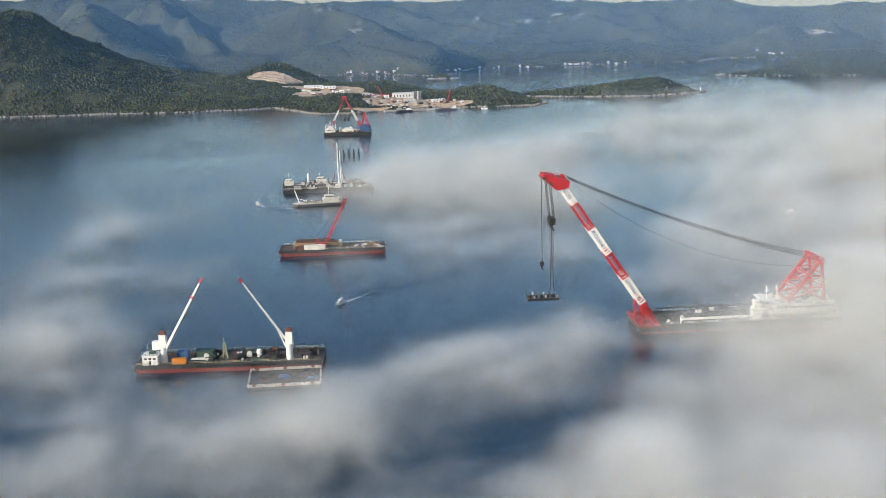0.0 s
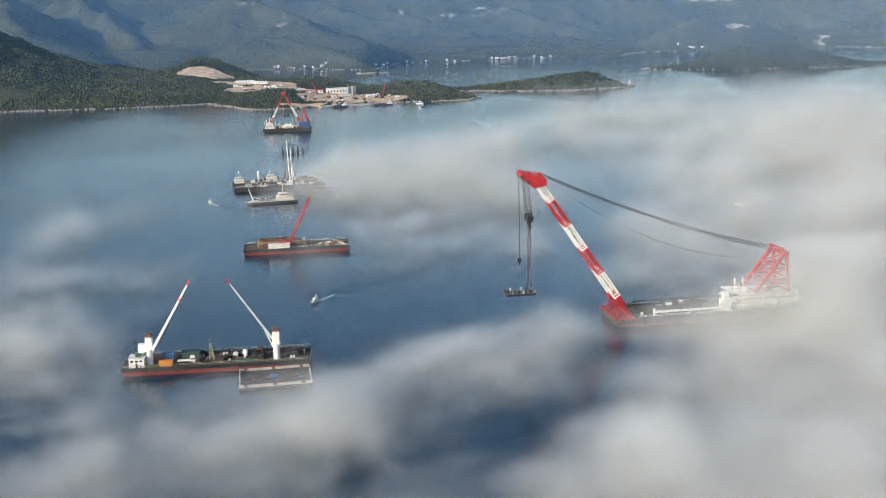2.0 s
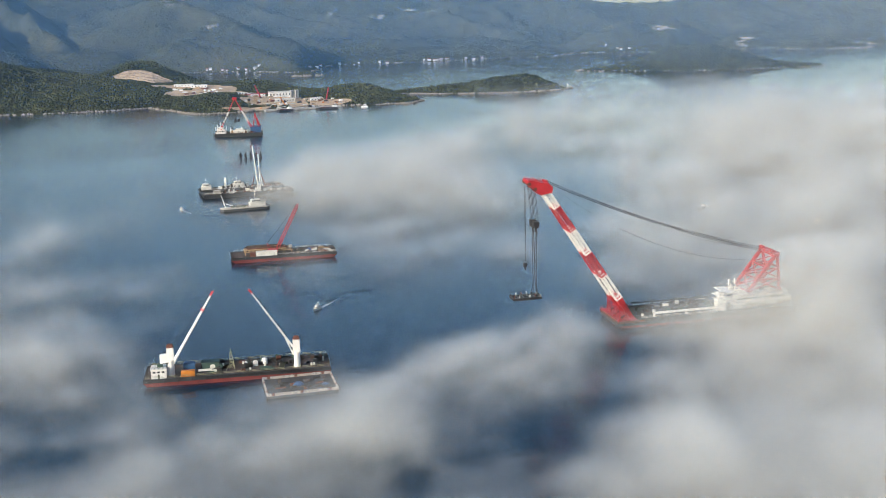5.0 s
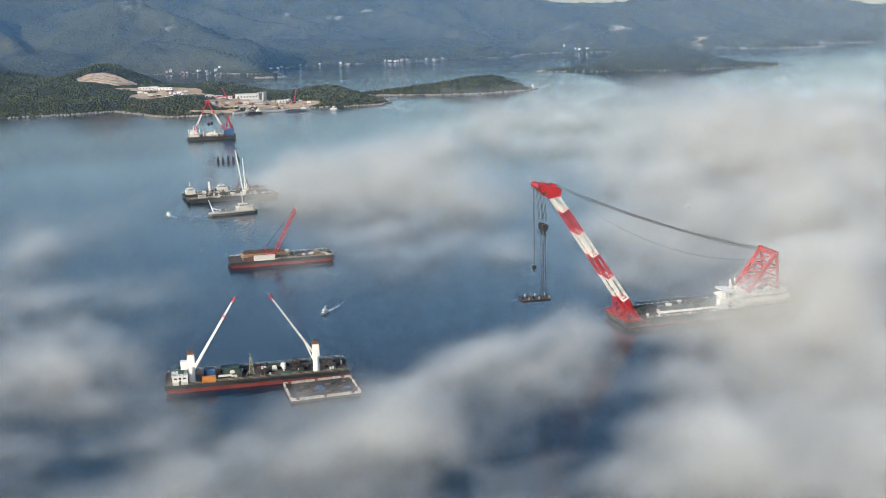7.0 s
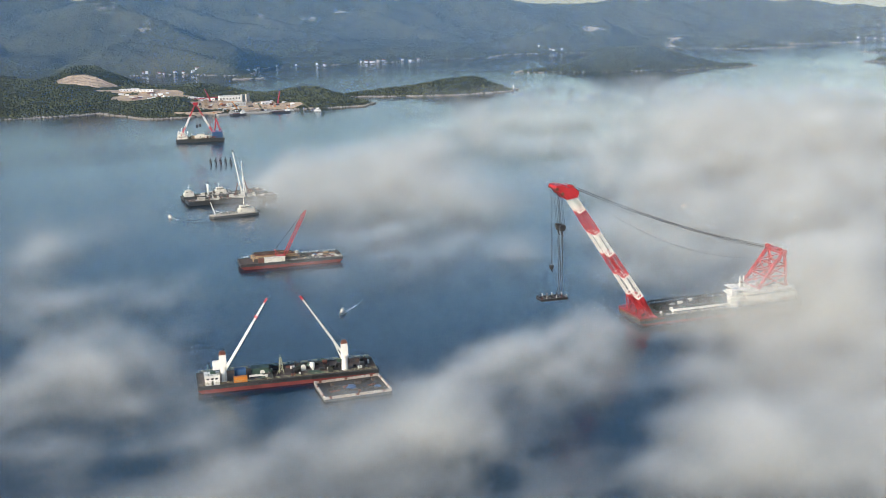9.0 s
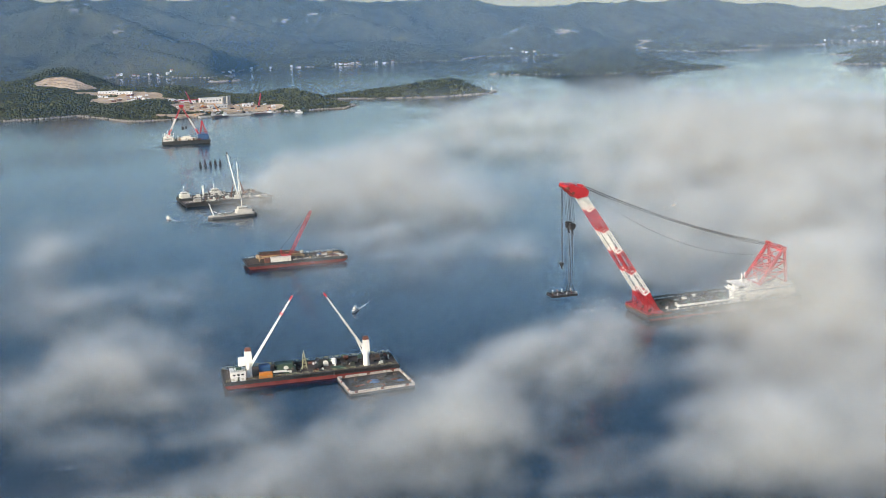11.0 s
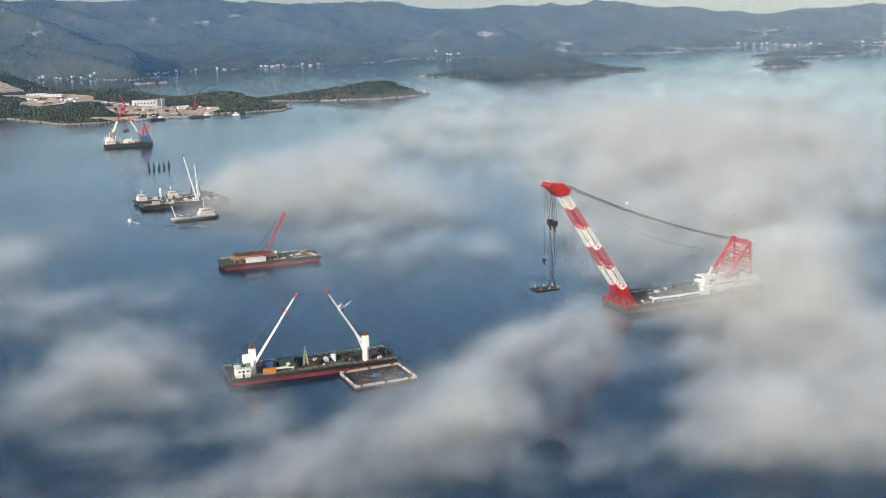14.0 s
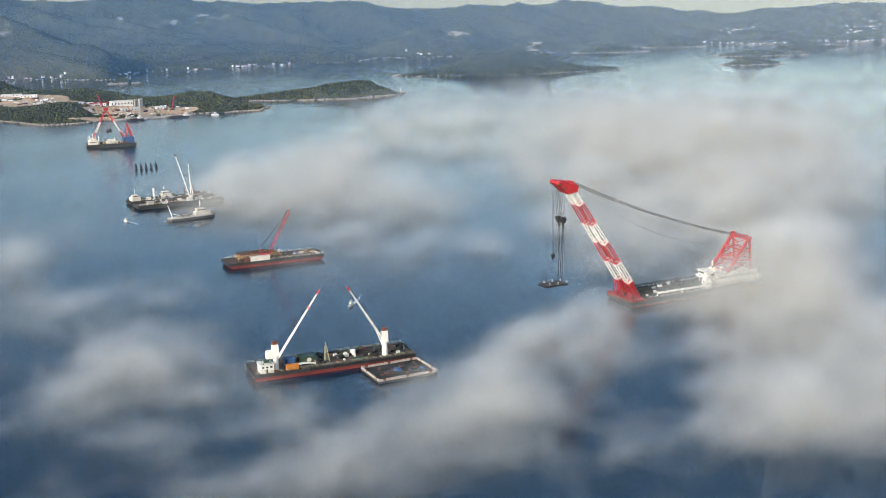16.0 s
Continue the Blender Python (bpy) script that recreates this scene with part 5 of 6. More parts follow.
def old_wake(x, y, ux, uy, length, lines, gap, label):
    """Long low swells left behind by a ship that has passed."""
    w = thing("wake", heading(x, y, ux, uy), label, "wake")
    for k in range(lines):
        g, steps = Geo(), 40
        start, run = 14 * math.sin(k * 1.9), length * (0.8 + 0.2 * math.sin(k * 2.7))
        pts = []
        for i in range(steps + 1):
            s = i / steps
            px, py = start + run * s, -gap * k + 5.0 * (s - 0.5) ** 2 * 4 + 0.8 * math.sin(s * 7 + k)
            high = 0.2 * math.sin(math.pi * s) * (0.65 + 0.35 * math.sin(s * 19 + k * 2.3))
            pts += [(px, py - 1.25, -0.03), (px, py, high), (px, py + 1.25, -0.03)]
        g.add(pts, [(3 * i + j, 3 * i + 3 + j, 3 * i + 4 + j, 3 * i + 1 + j) for i in range(steps) for j in (0, 1)])
        part("swell", g, WATER, w, smooth=True)
    return w


old_wake(-70, 640, 0.89, 0.45, 150, 8, 3.6, "long fading swells of an old wake on the calm sea")
old_wake(150, 640, 0.93, 0.36, 70, 4, 3.4, "short fading swells on the calm sea")
L1 = (112, 581)
d1 = Vector((-0.72, -0.69, 0)).normalized()
launch(heading(L1[0], L1[1], d1.x, d1.y), 0.7, "white motor launch under way")
wake(L1[0], L1[1], d1.x, d1.y, 105, 0.24, 7, "spreading wake behind the launch")
L2 = (94.5, 925)
d2 = Vector((-0.25, 0.97, 0)).normalized()
launch(heading(L2[0], L2[1], d2.x, d2.y), 0.6, "small boat with a curling wake")
wake(L2[0], L2[1], d2.x, d2.y, 90, 0.3, 5, "thin wake behind a small boat", 3.0)
launch(heading(470, 738, -0.98, 0.1), 0.4, "white boat half hidden in fog")
launch(heading(506, 1706, -0.95, 0.25), 1.1, "white boat moored off the wooded point")
launch(heading(506, 648, -0.9, 0.3), 0.4, "white work boat faint in the fog")


# ---------------------------------------------------------------- woods on the land
ICO_V, ICO_F = [], []
bm = bmesh.new()
bmesh.ops.create_icosphere(bm, subdivisions=1, radius=1.0)
ICO_V = np.array([v.co[:] for v in bm.verts])
ICO_F = np.array([[v.index for v in f.verts] for f in bm.faces])
bm.free()


def woods(name, pts, sizes, mat, label, seed):
    """Many small uneven crowns joined into one mesh."""
    r = np.random.default_rng(seed)
    n, k = len(pts), len(ICO_V)
    shape = ICO_V[None] * (0.7 + 0.6 * r.random((n, k, 1))) * sizes[:, None, None] * np.array([1, 1, 0.85])
    co = (shape + pts[:, None, :] + np.stack([0 * sizes, 0 * sizes, 0.35 * sizes], -1)[:, None, :]).reshape(-1, 3)
    faces = (ICO_F[None] + (np.arange(n) * k)[:, None, None]).reshape(-1, 3)
    me = bpy.data.meshes.new(name)
    me.vertices.add(len(co))
    me.vertices.foreach_set("co", co.ravel())
    me.loops.add(faces.size)
    me.loops.foreach_set("vertex_index", faces.ravel())
    me.polygons.add(len(faces))
    me.polygons.foreach_set("loop_start", np.arange(0, faces.size, 3))
    me.update(calc_edges=True)
    me.materials.append(mat)
    return tagged(new(name, me), label, "woods", kind="stuff")


YARD = [(405, 1805, 75, 45), (300, 1985, 62, 46), (285, 2058, 60, 13), (360, 1945, 30, 60), (440, 1780, 72, 28), (330, 2030, 40, 25), (395, 1862, 45, 22), (330, 1752, 40, 12)]


def in_yard(x, y):
    best = np.full(x.shape, -9.0)
    for cx, cy, a, b in YARD:
        best = np.maximum(best, 1 - np.hypot((x - cx) / a, (y - cy) / b))
    return best + 0.5 * (fbm(x, y, 40, 4, 77) - 0.5)


r = np.random.default_rng(4)
px, py = r.uniform(-520, 960, 90000), r.uniform(1715, 2480, 90000)
pz, pd = headland_height(px, py)
cut = (np.abs((px - 221) / 52) < 1) & (py > np.interp(px, [170, 195, 219, 235, 270], [2104, 2090, 2079, 2073, 2084])) & (py < np.interp(px, [170, 188, 218, 237, 256, 270], [2123, 2129, 2127, 2118, 2106, 2098]))
keep = ~cut & (pd > 7) & (in_yard(px, py) < -0.02) & (fbm(px, py, 30, 3, 91) > 0.36) & ((py < 2330) | (px < 350))
P = np.stack([px, py, pz], -1)[keep]
woods("woods", P, 1.1 + 2.1 * r.random(len(P)) ** 1.7, LEAF, "dark evergreen scrub woods on the headland", 1)
pts = []
for k, (height_of, cx, cy, a) in enumerate(LANDS[:7]):
    n = int(a * a * 0.2)
    px, py = r.uniform(cx - a * 1.1, cx + a * 1.1, n), r.uniform(cy - a * 1.1, cy + a * 1.1, n)
    pz, pd = height_of(px, py)
    keep = pd > 5
    pts.append(np.stack([px, py, pz], -1)[keep])
P = np.concatenate(pts)
woods("woods", P, 1.2 + 1.8 * r.random(len(P)) ** 1.5, LEAF, "dark low woods on the islands", 2)
px, py = r.uniform(-900, 3700, 62000), r.uniform(2450, 4150, 62000)
pz, pd = mainland_height(px, py)
keep = (pd > 22) & (fbm(px, py, 130, 4, 93) > 0.4)
P = np.stack([px, py, pz - 1.0], -1)[keep]
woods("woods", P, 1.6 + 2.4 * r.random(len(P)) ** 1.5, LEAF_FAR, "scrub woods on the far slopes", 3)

# pale rocky rims along the shores
def shore_points(height_of, x0, x1, y0, y1, n, lo, hi, seed):
    q = np.random.default_rng(seed)
    px, py = q.uniform(x0, x1, n), q.uniform(y0, y1, n)
    pz, pd = height_of(px, py)
    keep = (pd > lo) & (pd < hi)
    return np.stack([px, py, pz - 0.2], -1)[keep]


P = np.concatenate([shore_points(headland_height, -400, 960, 1700, 1960, 70000, -0.5, 2.6, 5)] +
                   [shore_points(h, cx - a * 1.2, cx + a * 1.2, cy - a * 1.2, cy + a * 1.2, int(a * 60), -0.5, 2.8, 6 + i) for i, (h, cx, cy, a) in enumerate(LANDS)] +
                   [shore_points(mainland_height, 300, 3300, 2400, 3000, 70000, -1, 2.5, 20)])
rocks = woods("shore_rocks", P, 0.9 + 1.5 * r.random(len(P)), ROCK, "pale limestone rocks along the waterline", 8)
tagged(rocks, category="rocks")

# bare limestone showing on the peaks of the far shore
q = np.random.default_rng(55)
bare = []
for cx, cy, a in ((1882, 2980, 34), (1895, 2965, 28), (1908, 2990, 20), (1755, 3045, 30), (1738, 3058, 26), (1212, 3732, 30), (1345, 3950, 30), (1320, 3700, 28), (1400, 3612, 26), (2095, 2862, 22), (640, 3060, 24), (480, 3340, 26), (529, 3188, 30), (1060, 3780, 22)):
    px, py = q.normal(cx, a * 0.6, 900), q.normal(cy, a * 0.6, 900)
    pz, pd = mainland_height(px, py)
    keep = (pd > 12) & (fbm(px, py, 30, 4, 99) > 0.58)
    bare.append(np.stack([px, py, pz], -1)[keep])
P = np.concatenate(bare)
tagged(woods("bare_rocks", P, 0.7 + 1.3 * q.random(len(P)) ** 2, ROCK, "pale bare limestone streaks on the far peaks", 9), category="rocks")

# ---------------------------------------------------------------- building yard on the headland
gx, gy = np.linspace(200, 560, 150), np.linspace(1725, 2110, 150)
X, Y = np.meshgrid(gx, gy)
Z, D = headland_height(X, Y)
yard_in = in_yard(X, Y)
yard = sheet("yard_ground", gx, gy, Z + 0.5 + 0.8 * fbm(X, Y, 12, 3, 15), EARTH, (yard_in > 0.0) & (D > 3))
tagged(yard, "bare trampled earth of the building yard", "ground", kind="structure")


def ground_at(x, y):
    return float(headland_height(np.array([float(x)]), np.array([float(y)]))[0][0])


def far_ground(x, y):
    return float(mainland_height(np.array([float(x)]), np.array([float(y)]))[0][0])


# quarry face: stepped cut rock on the flank of the wooded hill
gu, gv = np.linspace(0, 1, 90), np.linspace(0, 1, 16)
U, V = np.meshgrid(gu, gv)
lx = 170 + 100 * U
foot_y, head_y = np.interp(lx, [170, 195, 219, 235, 270], [2114, 2100, 2089, 2083, 2094]), np.interp(lx, [170, 188, 218, 237, 256, 270], [2122, 2127, 2125, 2116, 2104, 2096])
step = np.floor(V * 4 + 0.35 * fbm(lx, 0 * V, 20, 3, 17)) / 4
tread = 0.35 * V + 0.65 * step
ry = foot_y + (head_y - foot_y) * tread + 7 * (fbm(lx, V * 40 + 90, 11, 4, 8) - 0.5)
rx = lx + 5 * (fbm(lx, V * 40, 9, 3, 7) - 0.5)
f0, f1 = headland_height(lx, foot_y)[0] - 1, headland_height(lx, head_y)[0] + 1.5
base, rise = f0 + 1.0, f1 - f0
co = np.stack([rx, ry, base + 0 * V + rise * V], -1).reshape(-1, 3)
idx = np.arange(U.size).reshape(U.shape)
quads = np.stack([idx[:-1, :-1], idx[:-1, 1:], idx[1:, 1:], idx[1:, :-1]], -1).reshape(-1, 4)
me = bpy.data.meshes.new("quarry_face")
me.from_pydata(co.tolist(), [], quads.tolist())
me.materials.append(QUARRY)
tagged(new("quarry_face", me), "pale stepped limestone quarry face", "quarry", kind="structure")


def shed(x, y, w, d, h, turn, wall, roof, label, ridge=1.2, z=None, name="shed"):
    b = thing(name, pose(x, y, (ground_at(x, y) if z is None else z) + 0.2, 0, 0, turn), label, "building")
    part("wall", Geo().box(-w / 2, w / 2, -d / 2, d / 2, -2, h), wall, b)
    e = 0.4
    pts = [(-w / 2 - e, -d / 2 - e, h), (w / 2 + e, -d / 2 - e, h), (w / 2 + e, d / 2 + e, h), (-w / 2 - e, d / 2 + e, h), (-w / 2 - e, 0, h + ridge), (w / 2 + e, 0, h + ridge)]
    part("roof", Geo().add(pts, [(3, 2, 1, 0), (0, 1, 5, 4), (2, 3, 4, 5), (1, 2, 5), (3, 0, 4)]), roof, b)
    n = max(1, int(w // 5))
    for i in range(n):
        a = -w / 2 + (i + 0.3) * w / n
        part("window", Geo().box(a, a + w / n * 0.35, -d / 2 - 0.1, -d / 2 - 0.03, h * 0.4, h * 0.72), GLASSY, b)
    return b


shed(284, 2066, 34, 9, 4, -8, WHITE, WHITE, "long white site shed")
shed(309, 2052, 28, 9, 4, -16, WHITE, WHITE, "long white site shed beside another")
shed(410, 1868, 36, 16, 9, -6, WHITE, DULLWHITE, "large white batching hall")
shed(403, 1806, 30, 12, 4.5, 2, DULLWHITE, DULLWHITE, "low pale workshop by the quay")
shed(452, 1800, 16, 8, 4, 0, WHITE, WHITE, "small white office in the yard")
shed(376, 1880, 24, 9, 4, -12, WHITE, RUST, "white shed with a rusty roof")
shed(350, 1905, 18, 7, 3.4, -20, DULLWHITE, DULLWHITE, "pale store shed on bare earth")
rngy = random.Random(31)
for i in range(14):
    x, y = 312 + i * 5.6, 2016 - i * 8.2 + rngy.uniform(-3, 3)
    tk = thing("storage_tank", pose(x, y, ground_at(x, y) + 0.3), "round white storage tank", "tank", "white tanks in a row")
    part("tank_wall", Geo().tube((0, 0, -1), (0, 0, 3.4), 2.3, 14), WHITE, tk)
    part("tank_top", Geo().dome((0, 0, 3.4), 2.3, 0.9, 14, 3), WHITE, tk)
for i in range(4):
    x, y = 419 + i * 3.9, 1826 + (i % 2) * 1.5
    so = thing("cement_silo", pose(x, y, ground_at(x, y)), "tall pale cement silo", "silo", "cement silos")
    part("silo_body", Geo().tube((0, 0, 1.5), (0, 0, 15.0), 1.8, 14), CONCRETE, so)
    part("silo_top", Geo().dome((0, 0, 15), 1.8, 0.9, 14, 3), CONCRETE, so)
    part("silo_leg", Geo().beam((-1.2, -1.2, -1), (-1.2, -1.2, 2), 0.3).beam((1.2, -1.2, -1), (1.2, -1.2, 2), 0.3).beam((1.2, 1.2, -1), (1.2, 1.2, 2), 0.3).beam((-1.2, 1.2, -1), (-1.2, 1.2, 2), 0.3), STEEL, so)
quay = Geo()
for i in range(15):
    x = 352 + i * 8.2
    quay.box(x, x + 8.1, 1726 + 3 * math.sin(i * 0.5), 1742 + 3 * math.sin(i * 0.5), -1, 2.0 + 0.1 * (i % 2))
tagged(part("quay_deck", quay, CONCRETE), "concrete quay of the building yard", "quay", kind="structure")
for i in range(80):
    x, y = rngy.uniform(335, 490), rngy.uniform(1740, 1822)
    w, d, h = rngy.uniform(2, 9), rngy.uniform(1.5, 3.5), rngy.uniform(0.8, 3.2)
    st = thing("stacked_material", pose(x, y, ground_at(x, y) + 0.4, 0, 0, rngy.uniform(-25, 25)), "stack of building steel and timber in the yard", "stack", "stacks in the yard")
    mat = (RUST, TIMBER, DULLWHITE, CONCRETE, ORANGE, WHITE, STEEL)[rngy.randrange(7)]
    part("stack_body", Geo().box(-w / 2, w / 2, -d / 2, d / 2, -0.6, h * 0.5).box(-w / 2.4, w / 2.6, -d / 2.4, d / 2.4, h * 0.5, h), mat, st)
for i in range(44):
    x, y = (rngy.uniform(255, 345), rngy.uniform(1965, 2045)) if i < 24 else (rngy.uniform(340, 400), rngy.uniform(1850, 1960))
    w, d = rngy.uniform(4, 9), rngy.uniform(2.4, 4)
    st = thing("site_cabin", pose(x, y, ground_at(x, y) + 0.5, 0, 0, rngy.uniform(-30, 10)), "small site cabin on bare earth", "cabin", "site cabins")
    part("cabin_body", Geo().box(-w / 2, w / 2, -d / 2, d / 2, -0.6, 2.6), (WHITE, DULLWHITE, RUST, TIMBER)[rngy.randrange(4)], st)


def yard_crane(x, y, h, reach, mat, turn):
    cr = thing("yard_crane", pose(x, y, max(ground_at(x, y), 1.5), 0, 0, turn), "lattice crane in the building yard", "crane", "yard cranes")
    part("base", Geo().box(-2, 2, -2, 2, 0, 2.4, 0.3), STEEL, cr)
    part("boom", lattice(Geo(), [(-0.8, -0.8, 2), (0.8, -0.8, 2), (0.8, 0.8, 2), (-0.8, 0.8, 2)], [(reach - 0.4, -0.4, h), (reach + 0.4, -0.4, h), (reach + 0.4, 0.4, h), (reach - 0.4, 0.4, h)], 8, 0.5, 0.3), mat, cr)


yard_crane(468, 1790, 22, 5, RED, 10)
yard_crane(392, 1760, 15, 8, ORANGE, 150)
yard_crane(372, 1845, 22, 10, RED, 200)
yard_crane(430, 1752, 12, -8, YELLOW, 20)
g = Geo().beam((356, 1878, 16), (398, 1872, 17), 1.1).beam((356, 1878, 6), (356, 1878, 16), 0.9).beam((397, 1872, 8), (397, 1872, 17), 0.9)
tagged(part("gantry_crane", g, RED), "red gantry beam over the yard", "crane")


def coaster(x, y, length, turn, label, hullmat):
    s = thing("small_cargo_ship", pose(x, y, 0, 0, 0, turn), label, "ship", "ships at the yard")
    L = length / 2
    ring = [(L, 0), (L * 0.75, 3.2), (-L, 3.4), (-L, -3.4), (L * 0.75, -3.2)]
    part("hull", Geo().prism(ring, -1, 2.6), hullmat, s)
    h = part("wheelhouse", Geo().box(-L + 1, -L + 8, -3, 3, 2.6, 5.0, 0.2).box(-L + 2, -L + 6.0, -2.2, 2.2, 5.0, 7.2, 0.2).tube((-L + 4, 0, 7.2), (-L + 4, 0, 10.5), 0.2, 6), WHITE, s, "white wheelhouse")
    part("window_band", Geo().box(-L + 2.2, -L + 6.3, -2.3, 2.3, 6.2, 6.8), GLASSY, h)
    part("hatch", Geo().box(-L + 10, L * 0.6, -2.4, 2.4, 2.6, 3.4, 0.2), RUST, s)


coaster(446, 1712, 34, 172, "dark coaster with a white wheelhouse at the quay", HULLDARK)
coaster(380, 1718, 26, 185, "grey supply ship alongside the quay", STEEL)

# small light on the point and a hut on the far cape
lt = thing("harbour_light", pose(940, 1842, 1.5), "small white harbour light on the cape", "lighthouse")
part("tower", Geo().tube((0, 0, 0), (0, 0, 6), 0.9, 10, 0.7), DULLWHITE, lt)
part("lantern", Geo().tube((0, 0, 6), (0, 0, 7.0), 0.6, 10).dome((0, 0, 7.0), 0.7, 0.6), WHITE, lt)
hz = ground_at(872, 1893)
lt = thing("lookout_hut", pose(872, 1893, hz + 2.5), "small stone hut on the cape hill", "hut")
part("wall", Geo().box(-2, 2, -2, 2, -3, 4), CONCRETE, lt)
part("roof", Geo().box(-2.3, 2.3, -2.3, 2.3, 4, 4.4), CONCRETE, lt)
for x, y in ((-95, 1745), (-22, 1790), (75, 1640)):
    b = thing("buoy", pose(x, y, 0), "small red channel buoy afloat", "buoy", "channel buoys")
    part("float", Geo().tube((0, 0, -0.5), (0, 0, 0.8), 0.8, 12), HULLRED, b)
    part("topmark", Geo().tube((0, 0, 0.8), (0, 0, 2.8), 0.3, 8, 0.15), HULLRED, b)

# ---------------------------------------------------------------- houses along the far shore
rngh = random.Random(77)


def house(x, y, w, d, h, turn, label, tile=True):
    b = thing("house", pose(x, y, far_ground(x, y), 0, 0, turn), label, "house", "houses along the far shore")
    part("wall", Geo().box(-w / 2, w / 2, -d / 2, d / 2, -3, h), WHITE if rngh.random() < 0.3 else (DULLWHITE if rngh.random() < 0.5 else CONCRETE), b)
    pts = [(-w / 2 - 0.4, -d / 2 - 0.4, h), (w / 2 + 0.4, -d / 2 - 0.4, h), (w / 2 + 0.4, d / 2 + 0.4, h), (-w / 2 - 0.4, d / 2 + 0.4, h), (-w / 2, 0, h + 1.6), (w / 2, 0, h + 1.6)]
    part("roof", Geo().add(pts, [(3, 2, 1, 0), (0, 1, 5, 4), (2, 3, 4, 5), (1, 2, 5), (3, 0, 4)]), ROOFTILE if tile else DULLWHITE, b)
    for i in range(2):
        for k in range(2):
            part("window", Geo().box(-w / 4 + i * w / 2 - 0.7, -w / 4 + i * w / 2 + 0.7, -d / 2 - 0.12, -d / 2 - 0.04, h * (0.2 + 0.45 * k), h * (0.42 + 0.45 * k)), GLASSY, b)


# rows: from, to, how many houses, spread inland
for (x0, y0), (x1, y1), n, deep in (((455, 2846), (600, 2785), 8, 10), ((812, 2884), (1000, 2880), 4, 12), ((1060, 2878), (1130, 2874), 7, 16), ((1170, 2872), (1240, 2868), 3, 14), ((690, 2715), (760, 2830), 3, 10),
                                    ((1660, 2945), (1730, 2905), 4, 10), ((2780, 2770), (2960, 2530), 14, 30), ((3050, 2500), (3330, 2370), 18, 40)):
    for i in range(n):
        t = (i + rngh.random() * 0.8) / n
        x, y = x0 + (x1 - x0) * t, y0 + (y1 - y0) * t + rngh.random() * deep
        if far_ground(x, y) < 0.4:
            y += 14
        big = rngh.random()
        house(x, y, 4.5 + 3.5 * big, 4.5 + 2 * big, 2.2 + 1.8 * rngh.random(), rngh.uniform(-20, 20), "white house with a tiled roof by the water", rngh.random() < 0.6)
for (cx, cy), n, sx, sy in (((3064, 2914), 12, 50, 20), ((3392, 2586), 18, 80, 30)):
    for i in range(n):
        house(cx + rngh.gauss(0, sx), cy + rngh.gauss(0, sy), 6, 5, 3, rngh.uniform(-20, 20), "white hillside house above the town", rngh.random() < 0.5)


# ---------------------------------------------------------------- fog banks over the water
# banks: x, y, half size across the bay, half size along it, how dense
FOG_NEAR = [(8, 356, 26, 14, 0.45), (34, 381, 20, 18, 0.43), (59, 392, 21, 20, 0.48), (92, 410, 22, 21, 0.7), (128, 431, 21, 21, 0.74), (158, 442, 19, 21, 0.74), (191, 459, 16, 22, 0.7), (207, 461, 10, 17, 0.52), (42, 348, 23, 15, 0.4), (84, 365, 18, 19, 0.52), (126, 390, 15, 17, 0.48), (180, 415, 11, 13, 0.37), (217, 379, 23, 33, 0.67), (265, 388, 25, 43, 0.74), (315, 402, 23, 56, 0.74), (170, 343, 19, 18, 0.55), (196, 328, 25, 32, 0.74), (232, 322, 24, 49, 0.74), (128, 294, 12, 7, 0.44), (151, 286, 22, 20, 0.7), (176, 273, 22, 23, 0.74), (118, 340, 10, 5, 0.3), (88, 311, 10, 5, 0.26), (270, 429, 18, 19, 0.44), (288, 338, 23, 68, 0.74), (209, 259, 24, 35, 0.74)]
FOG_LEFT = [(-38, 552, 31, 24, 0.44), (0, 545, 23, 22, 0.39), (-61, 532, 19, 33, 0.44), (-33, 490, 31, 24, 0.36), (-65, 450, 23, 22, 0.22), (-38, 415, 28, 16, 0.21), (-8, 444, 12, 9, 0.21), (-66, 397, 24, 13, 0.19), (-31, 372, 20, 10, 0.21), (32, 596, 16, 35, 0.18), (2, 405, 13, 7, 0.11), (-42, 775, 21, 76, 0.39), (-36, 678, 20, 36, 0.26), (5, 694, 25, 39, 0.31), (10, 859, 20, 44, 0.26), (68, 928, 24, 62, 0.21), (-26, 894, 18, 54, 0.21), (50, 682, 22, 32, 0.13)]
FOG_MID = [(190, 732, 31, 53, 0.53), (256, 790, 37, 79, 0.53), (312, 811, 34, 88, 0.5), (258, 666, 18, 34, 0.4), (256, 626, 19, 27, 0.25), (146, 716, 12, 30, 0.19), (221, 1015, 31, 102, 0.43), (274, 1021, 46, 127, 0.5), (335, 1069, 42, 122, 0.43), (420, 1173, 40, 142, 0.37), (359, 961, 39, 103, 0.31), (175, 919, 20, 58, 0.25), (211, 895, 30, 65, 0.34), (594, 1291, 34, 187, 0.46), (498, 1213, 43, 171, 0.31), (719, 1371, 75, 173, 0.31), (621, 1085, 68, 157, 0.37), (485, 962, 47, 116, 0.31)]
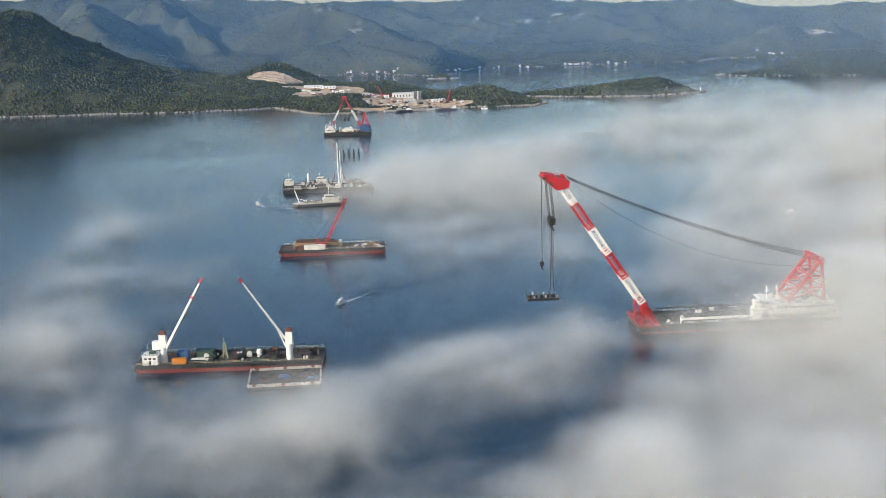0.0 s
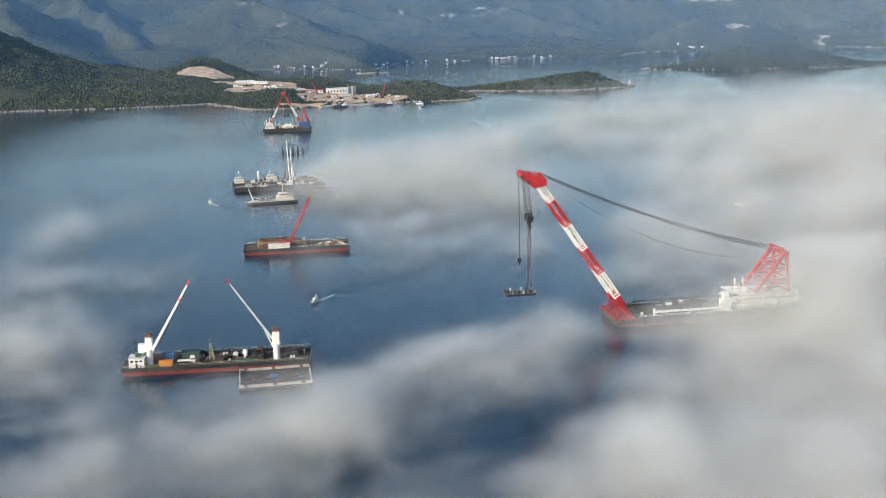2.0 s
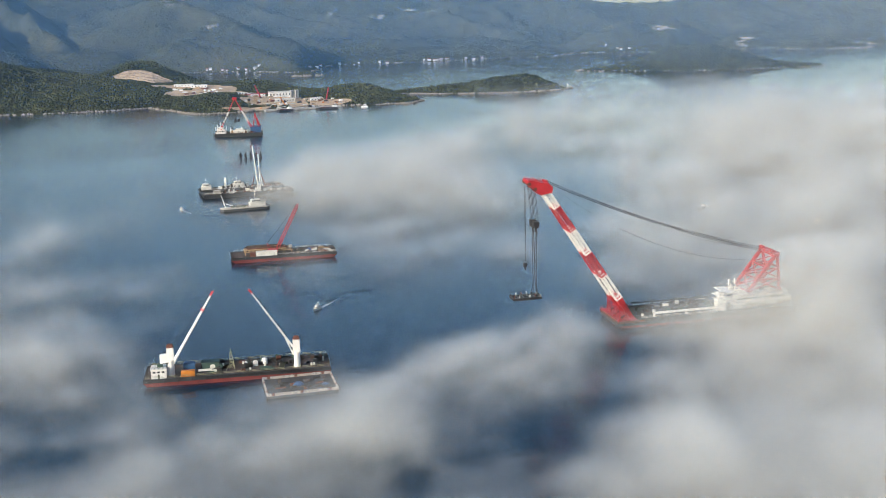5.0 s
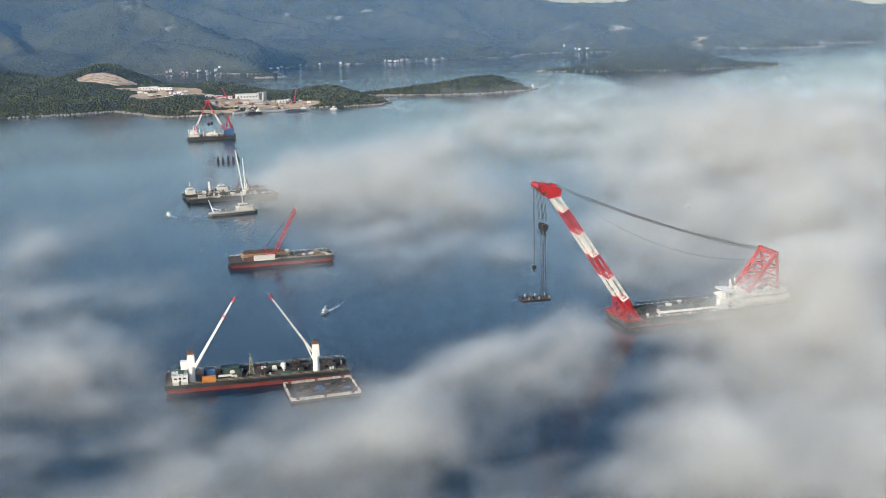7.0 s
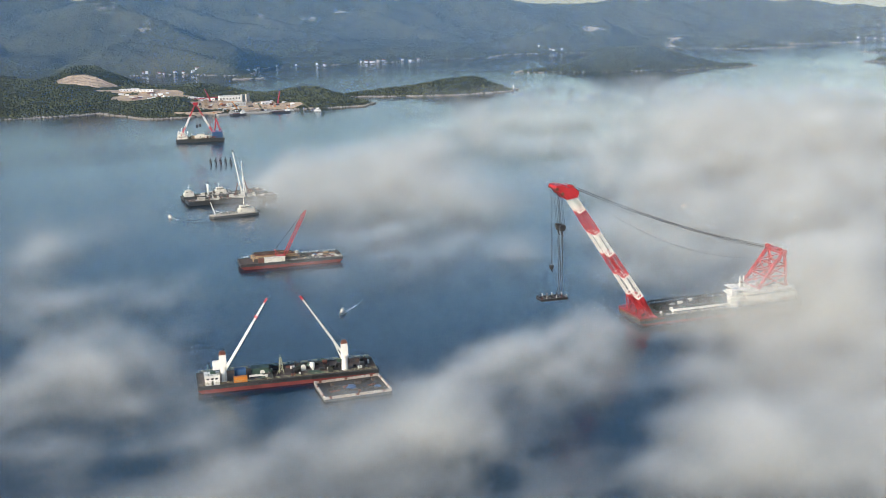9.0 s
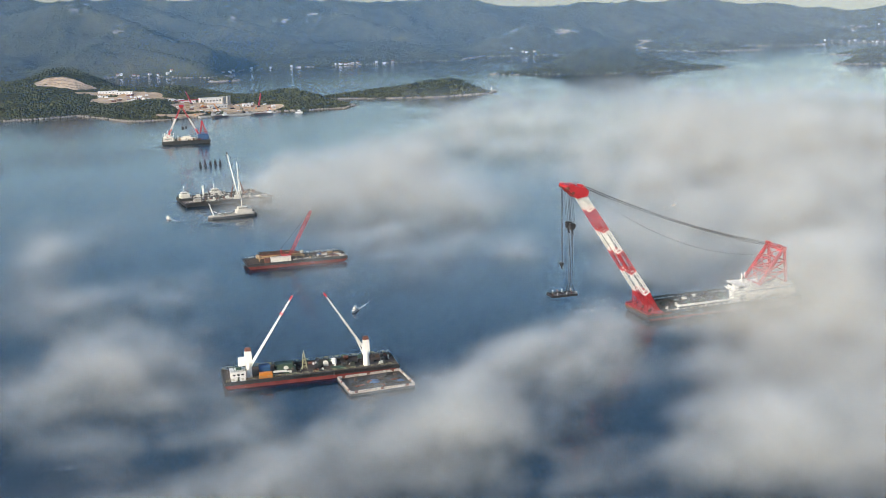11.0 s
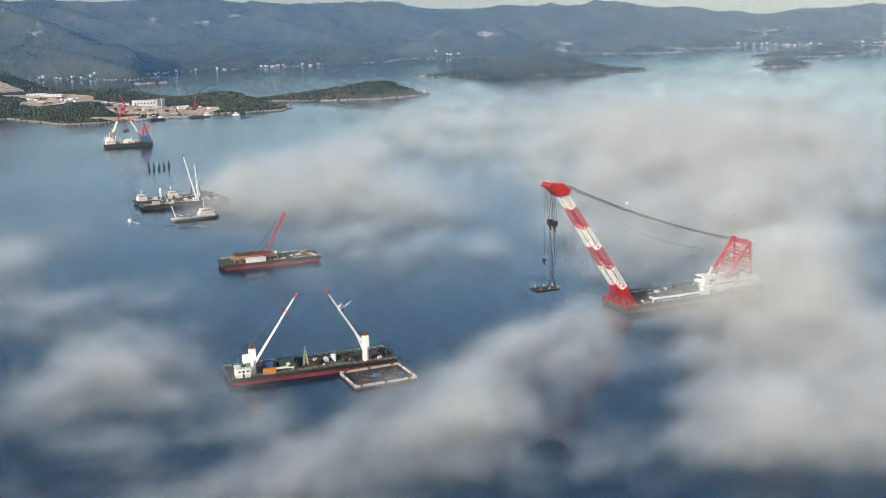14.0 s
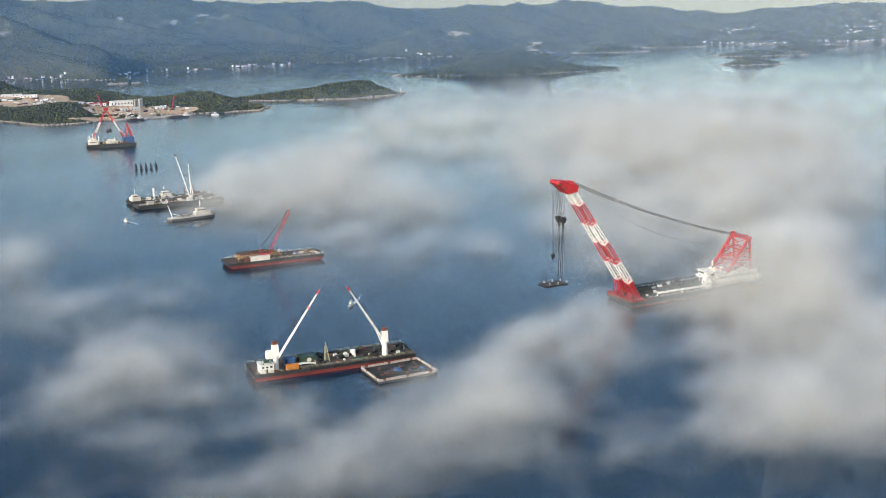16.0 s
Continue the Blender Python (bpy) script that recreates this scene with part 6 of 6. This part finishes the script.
FOG_FAR = [(488, 792, 46, 102, 0.63), (605, 876, 52, 133, 0.59), (396, 697, 31, 52, 0.42), (385, 629, 37, 54, 0.63), (451, 635, 39, 71, 0.63), (323, 566, 26, 41, 0.5), (333, 524, 25, 45, 0.59), (290, 568, 22, 31, 0.34), (387, 507, 32, 47, 0.76), (457, 539, 31, 67, 0.8), (509, 623, 35, 64, 0.67), (574, 734, 40, 86, 0.63), (623, 700, 40, 102, 0.71), (755, 983, 66, 153, 0.59), (779, 905, 63, 140, 0.67), (898, 940, 54, 164, 0.71), (760, 1120, 72, 132, 0.46), (1002, 1186, 105, 155, 0.46), (1201, 1236, 88, 168, 0.46), (960, 1449, 138, 136, 0.29)]
FOG_DRIFT = [(-28, 531, 22, 33, 0.32), (-17, 439, 25, 28, 0.32), (2, 373, 26, 19, 0.26), (-23, 363, 19, 17, 0.23), (31, 367, 22, 16, 0.26), (58, 391, 19, 17, 0.34), (-35, 737, 22, 68, 0.23), (188, 307, 18, 23, 0.32), (182, 474, 17, 22, 0.27), (150, 337, 12, 14, 0.18), (-32, 523, 28, 30, 0.26), (-3, 547, 24, 29, 0.22), (-102, 413, 26, 15, 0.16), (42, 578, 16, 35, 0.16), (-13, 354, 24, 16, 0.22), (28, 371, 21, 21, 0.22), (86, 403, 21, 24, 0.3), (111, 288, 20, 19, 0.35), (73, 272, 19, 15, 0.35)]
FOG_TURN = -26
FOG_TOP, FOG_LAYERS = 44.0, 22

fx, fy = np.concatenate([np.arange(-260, 560, 6), np.arange(560, 2000, 14)]).astype(float), np.concatenate([np.arange(230, 860, 6), np.arange(860, 2100, 12)]).astype(float)
X, Y = np.meshgrid(fx, fy)
wx, wy = X + 34 * (fbm(X, Y, 60, 4, 311) - 0.5), Y + 34 * (fbm(X, Y, 60, 4, 321) - 0.5)
clear = np.ones(X.shape)
for x, y, a, b, dense in FOG_NEAR + FOG_LEFT + FOG_MID + FOG_FAR + FOG_DRIFT:
    clear = clear * (1 - np.clip(bump_at(wx, wy, x, y, dense, a, b, FOG_TURN), 0, 0.98))
rim = smooth(0, 60, X + 260) * smooth(0, 300, 2000 - X) * smooth(0, 300, 2080 - Y)
# a thin veil lies over all the far water, thicker away from the headland
veil = 0.4 * smooth(150, 700, X - 0.2 * Y) * smooth(300, 700, Y)
far = smooth(500, 1100, np.hypot(X, Y))
cover = np.clip(1 - clear * (1 - veil) + 0.25 * far * (fbm(X, Y, 170, 5, 331) - 0.5), 0, 1) * rim
# the craft stand in thinner fog than lies round them
for x, y, a, b, turn, less in ((48, 478, 40, 14, -12, 0.5), (72, 458, 24, 22, -8, 0.9), (126, 705, 34, 16, -10, 0.45), (255, 480, 18, 10, -9, 0.3)):
    cover = cover * (1 - bump_at(X, Y, x, y, less, a, b, turn))
# and it piles higher over the open bay than under the headland
height = 23 + 15 * smooth(180, 420, X - 0.3 * (Y - 450)) * smooth(900, 600, Y) + 12 * smooth(560, 900, Y)
for k in range(FOG_LAYERS):
    z = 0.9 + (FOG_TOP - 0.9) * k / (FOG_LAYERS - 1)
    left = cover - 0.62 * (z / height) ** 1.4 + bump_at(X, Y, 335, 450, 0.85, 46, 24, -9) * smooth(6, 20, z) * smooth(48, 38, z) + bump_at(X, Y, 284, 450, 0.95, 56, 16, -9) * smooth(22, 8, z) + (bump_at(X, Y, 160, 960, 0.3, 40, 40) + bump_at(X, Y, 4, 482, 0.32, 24, 16)) * smooth(16, 8, z)
    fog = sheet("fog_bank", fx, fy, z + 1.6 * (fbm(X, Y, 55, 2, 700 + k) - 0.5), MIST, left > -0.2, left)
    tagged(fog, "low drifting white morning fog over the sea", "fog", kind="stuff")

# thin blue distance haze, put into the colour of added sheets: a faint veil before the headland and a thicker one
# before the far shore
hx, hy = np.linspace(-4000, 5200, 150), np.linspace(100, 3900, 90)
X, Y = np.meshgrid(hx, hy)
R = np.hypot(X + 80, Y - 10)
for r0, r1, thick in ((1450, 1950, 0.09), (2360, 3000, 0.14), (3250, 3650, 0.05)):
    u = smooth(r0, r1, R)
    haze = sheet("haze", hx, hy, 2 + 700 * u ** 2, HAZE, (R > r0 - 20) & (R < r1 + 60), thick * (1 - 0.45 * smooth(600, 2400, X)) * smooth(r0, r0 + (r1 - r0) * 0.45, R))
    tagged(haze, "thin blue-tinted sheet standing in for haze before the distant land", "haze", kind="stuff")
# and a paler one over the open bay to the east, added to lighten the land behind it
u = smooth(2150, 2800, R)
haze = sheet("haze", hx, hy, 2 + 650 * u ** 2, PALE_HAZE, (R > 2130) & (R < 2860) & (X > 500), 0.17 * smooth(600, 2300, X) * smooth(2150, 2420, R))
tagged(haze, "pale-tinted sheet that brightens the view over the open bay like haze", "haze", kind="stuff")
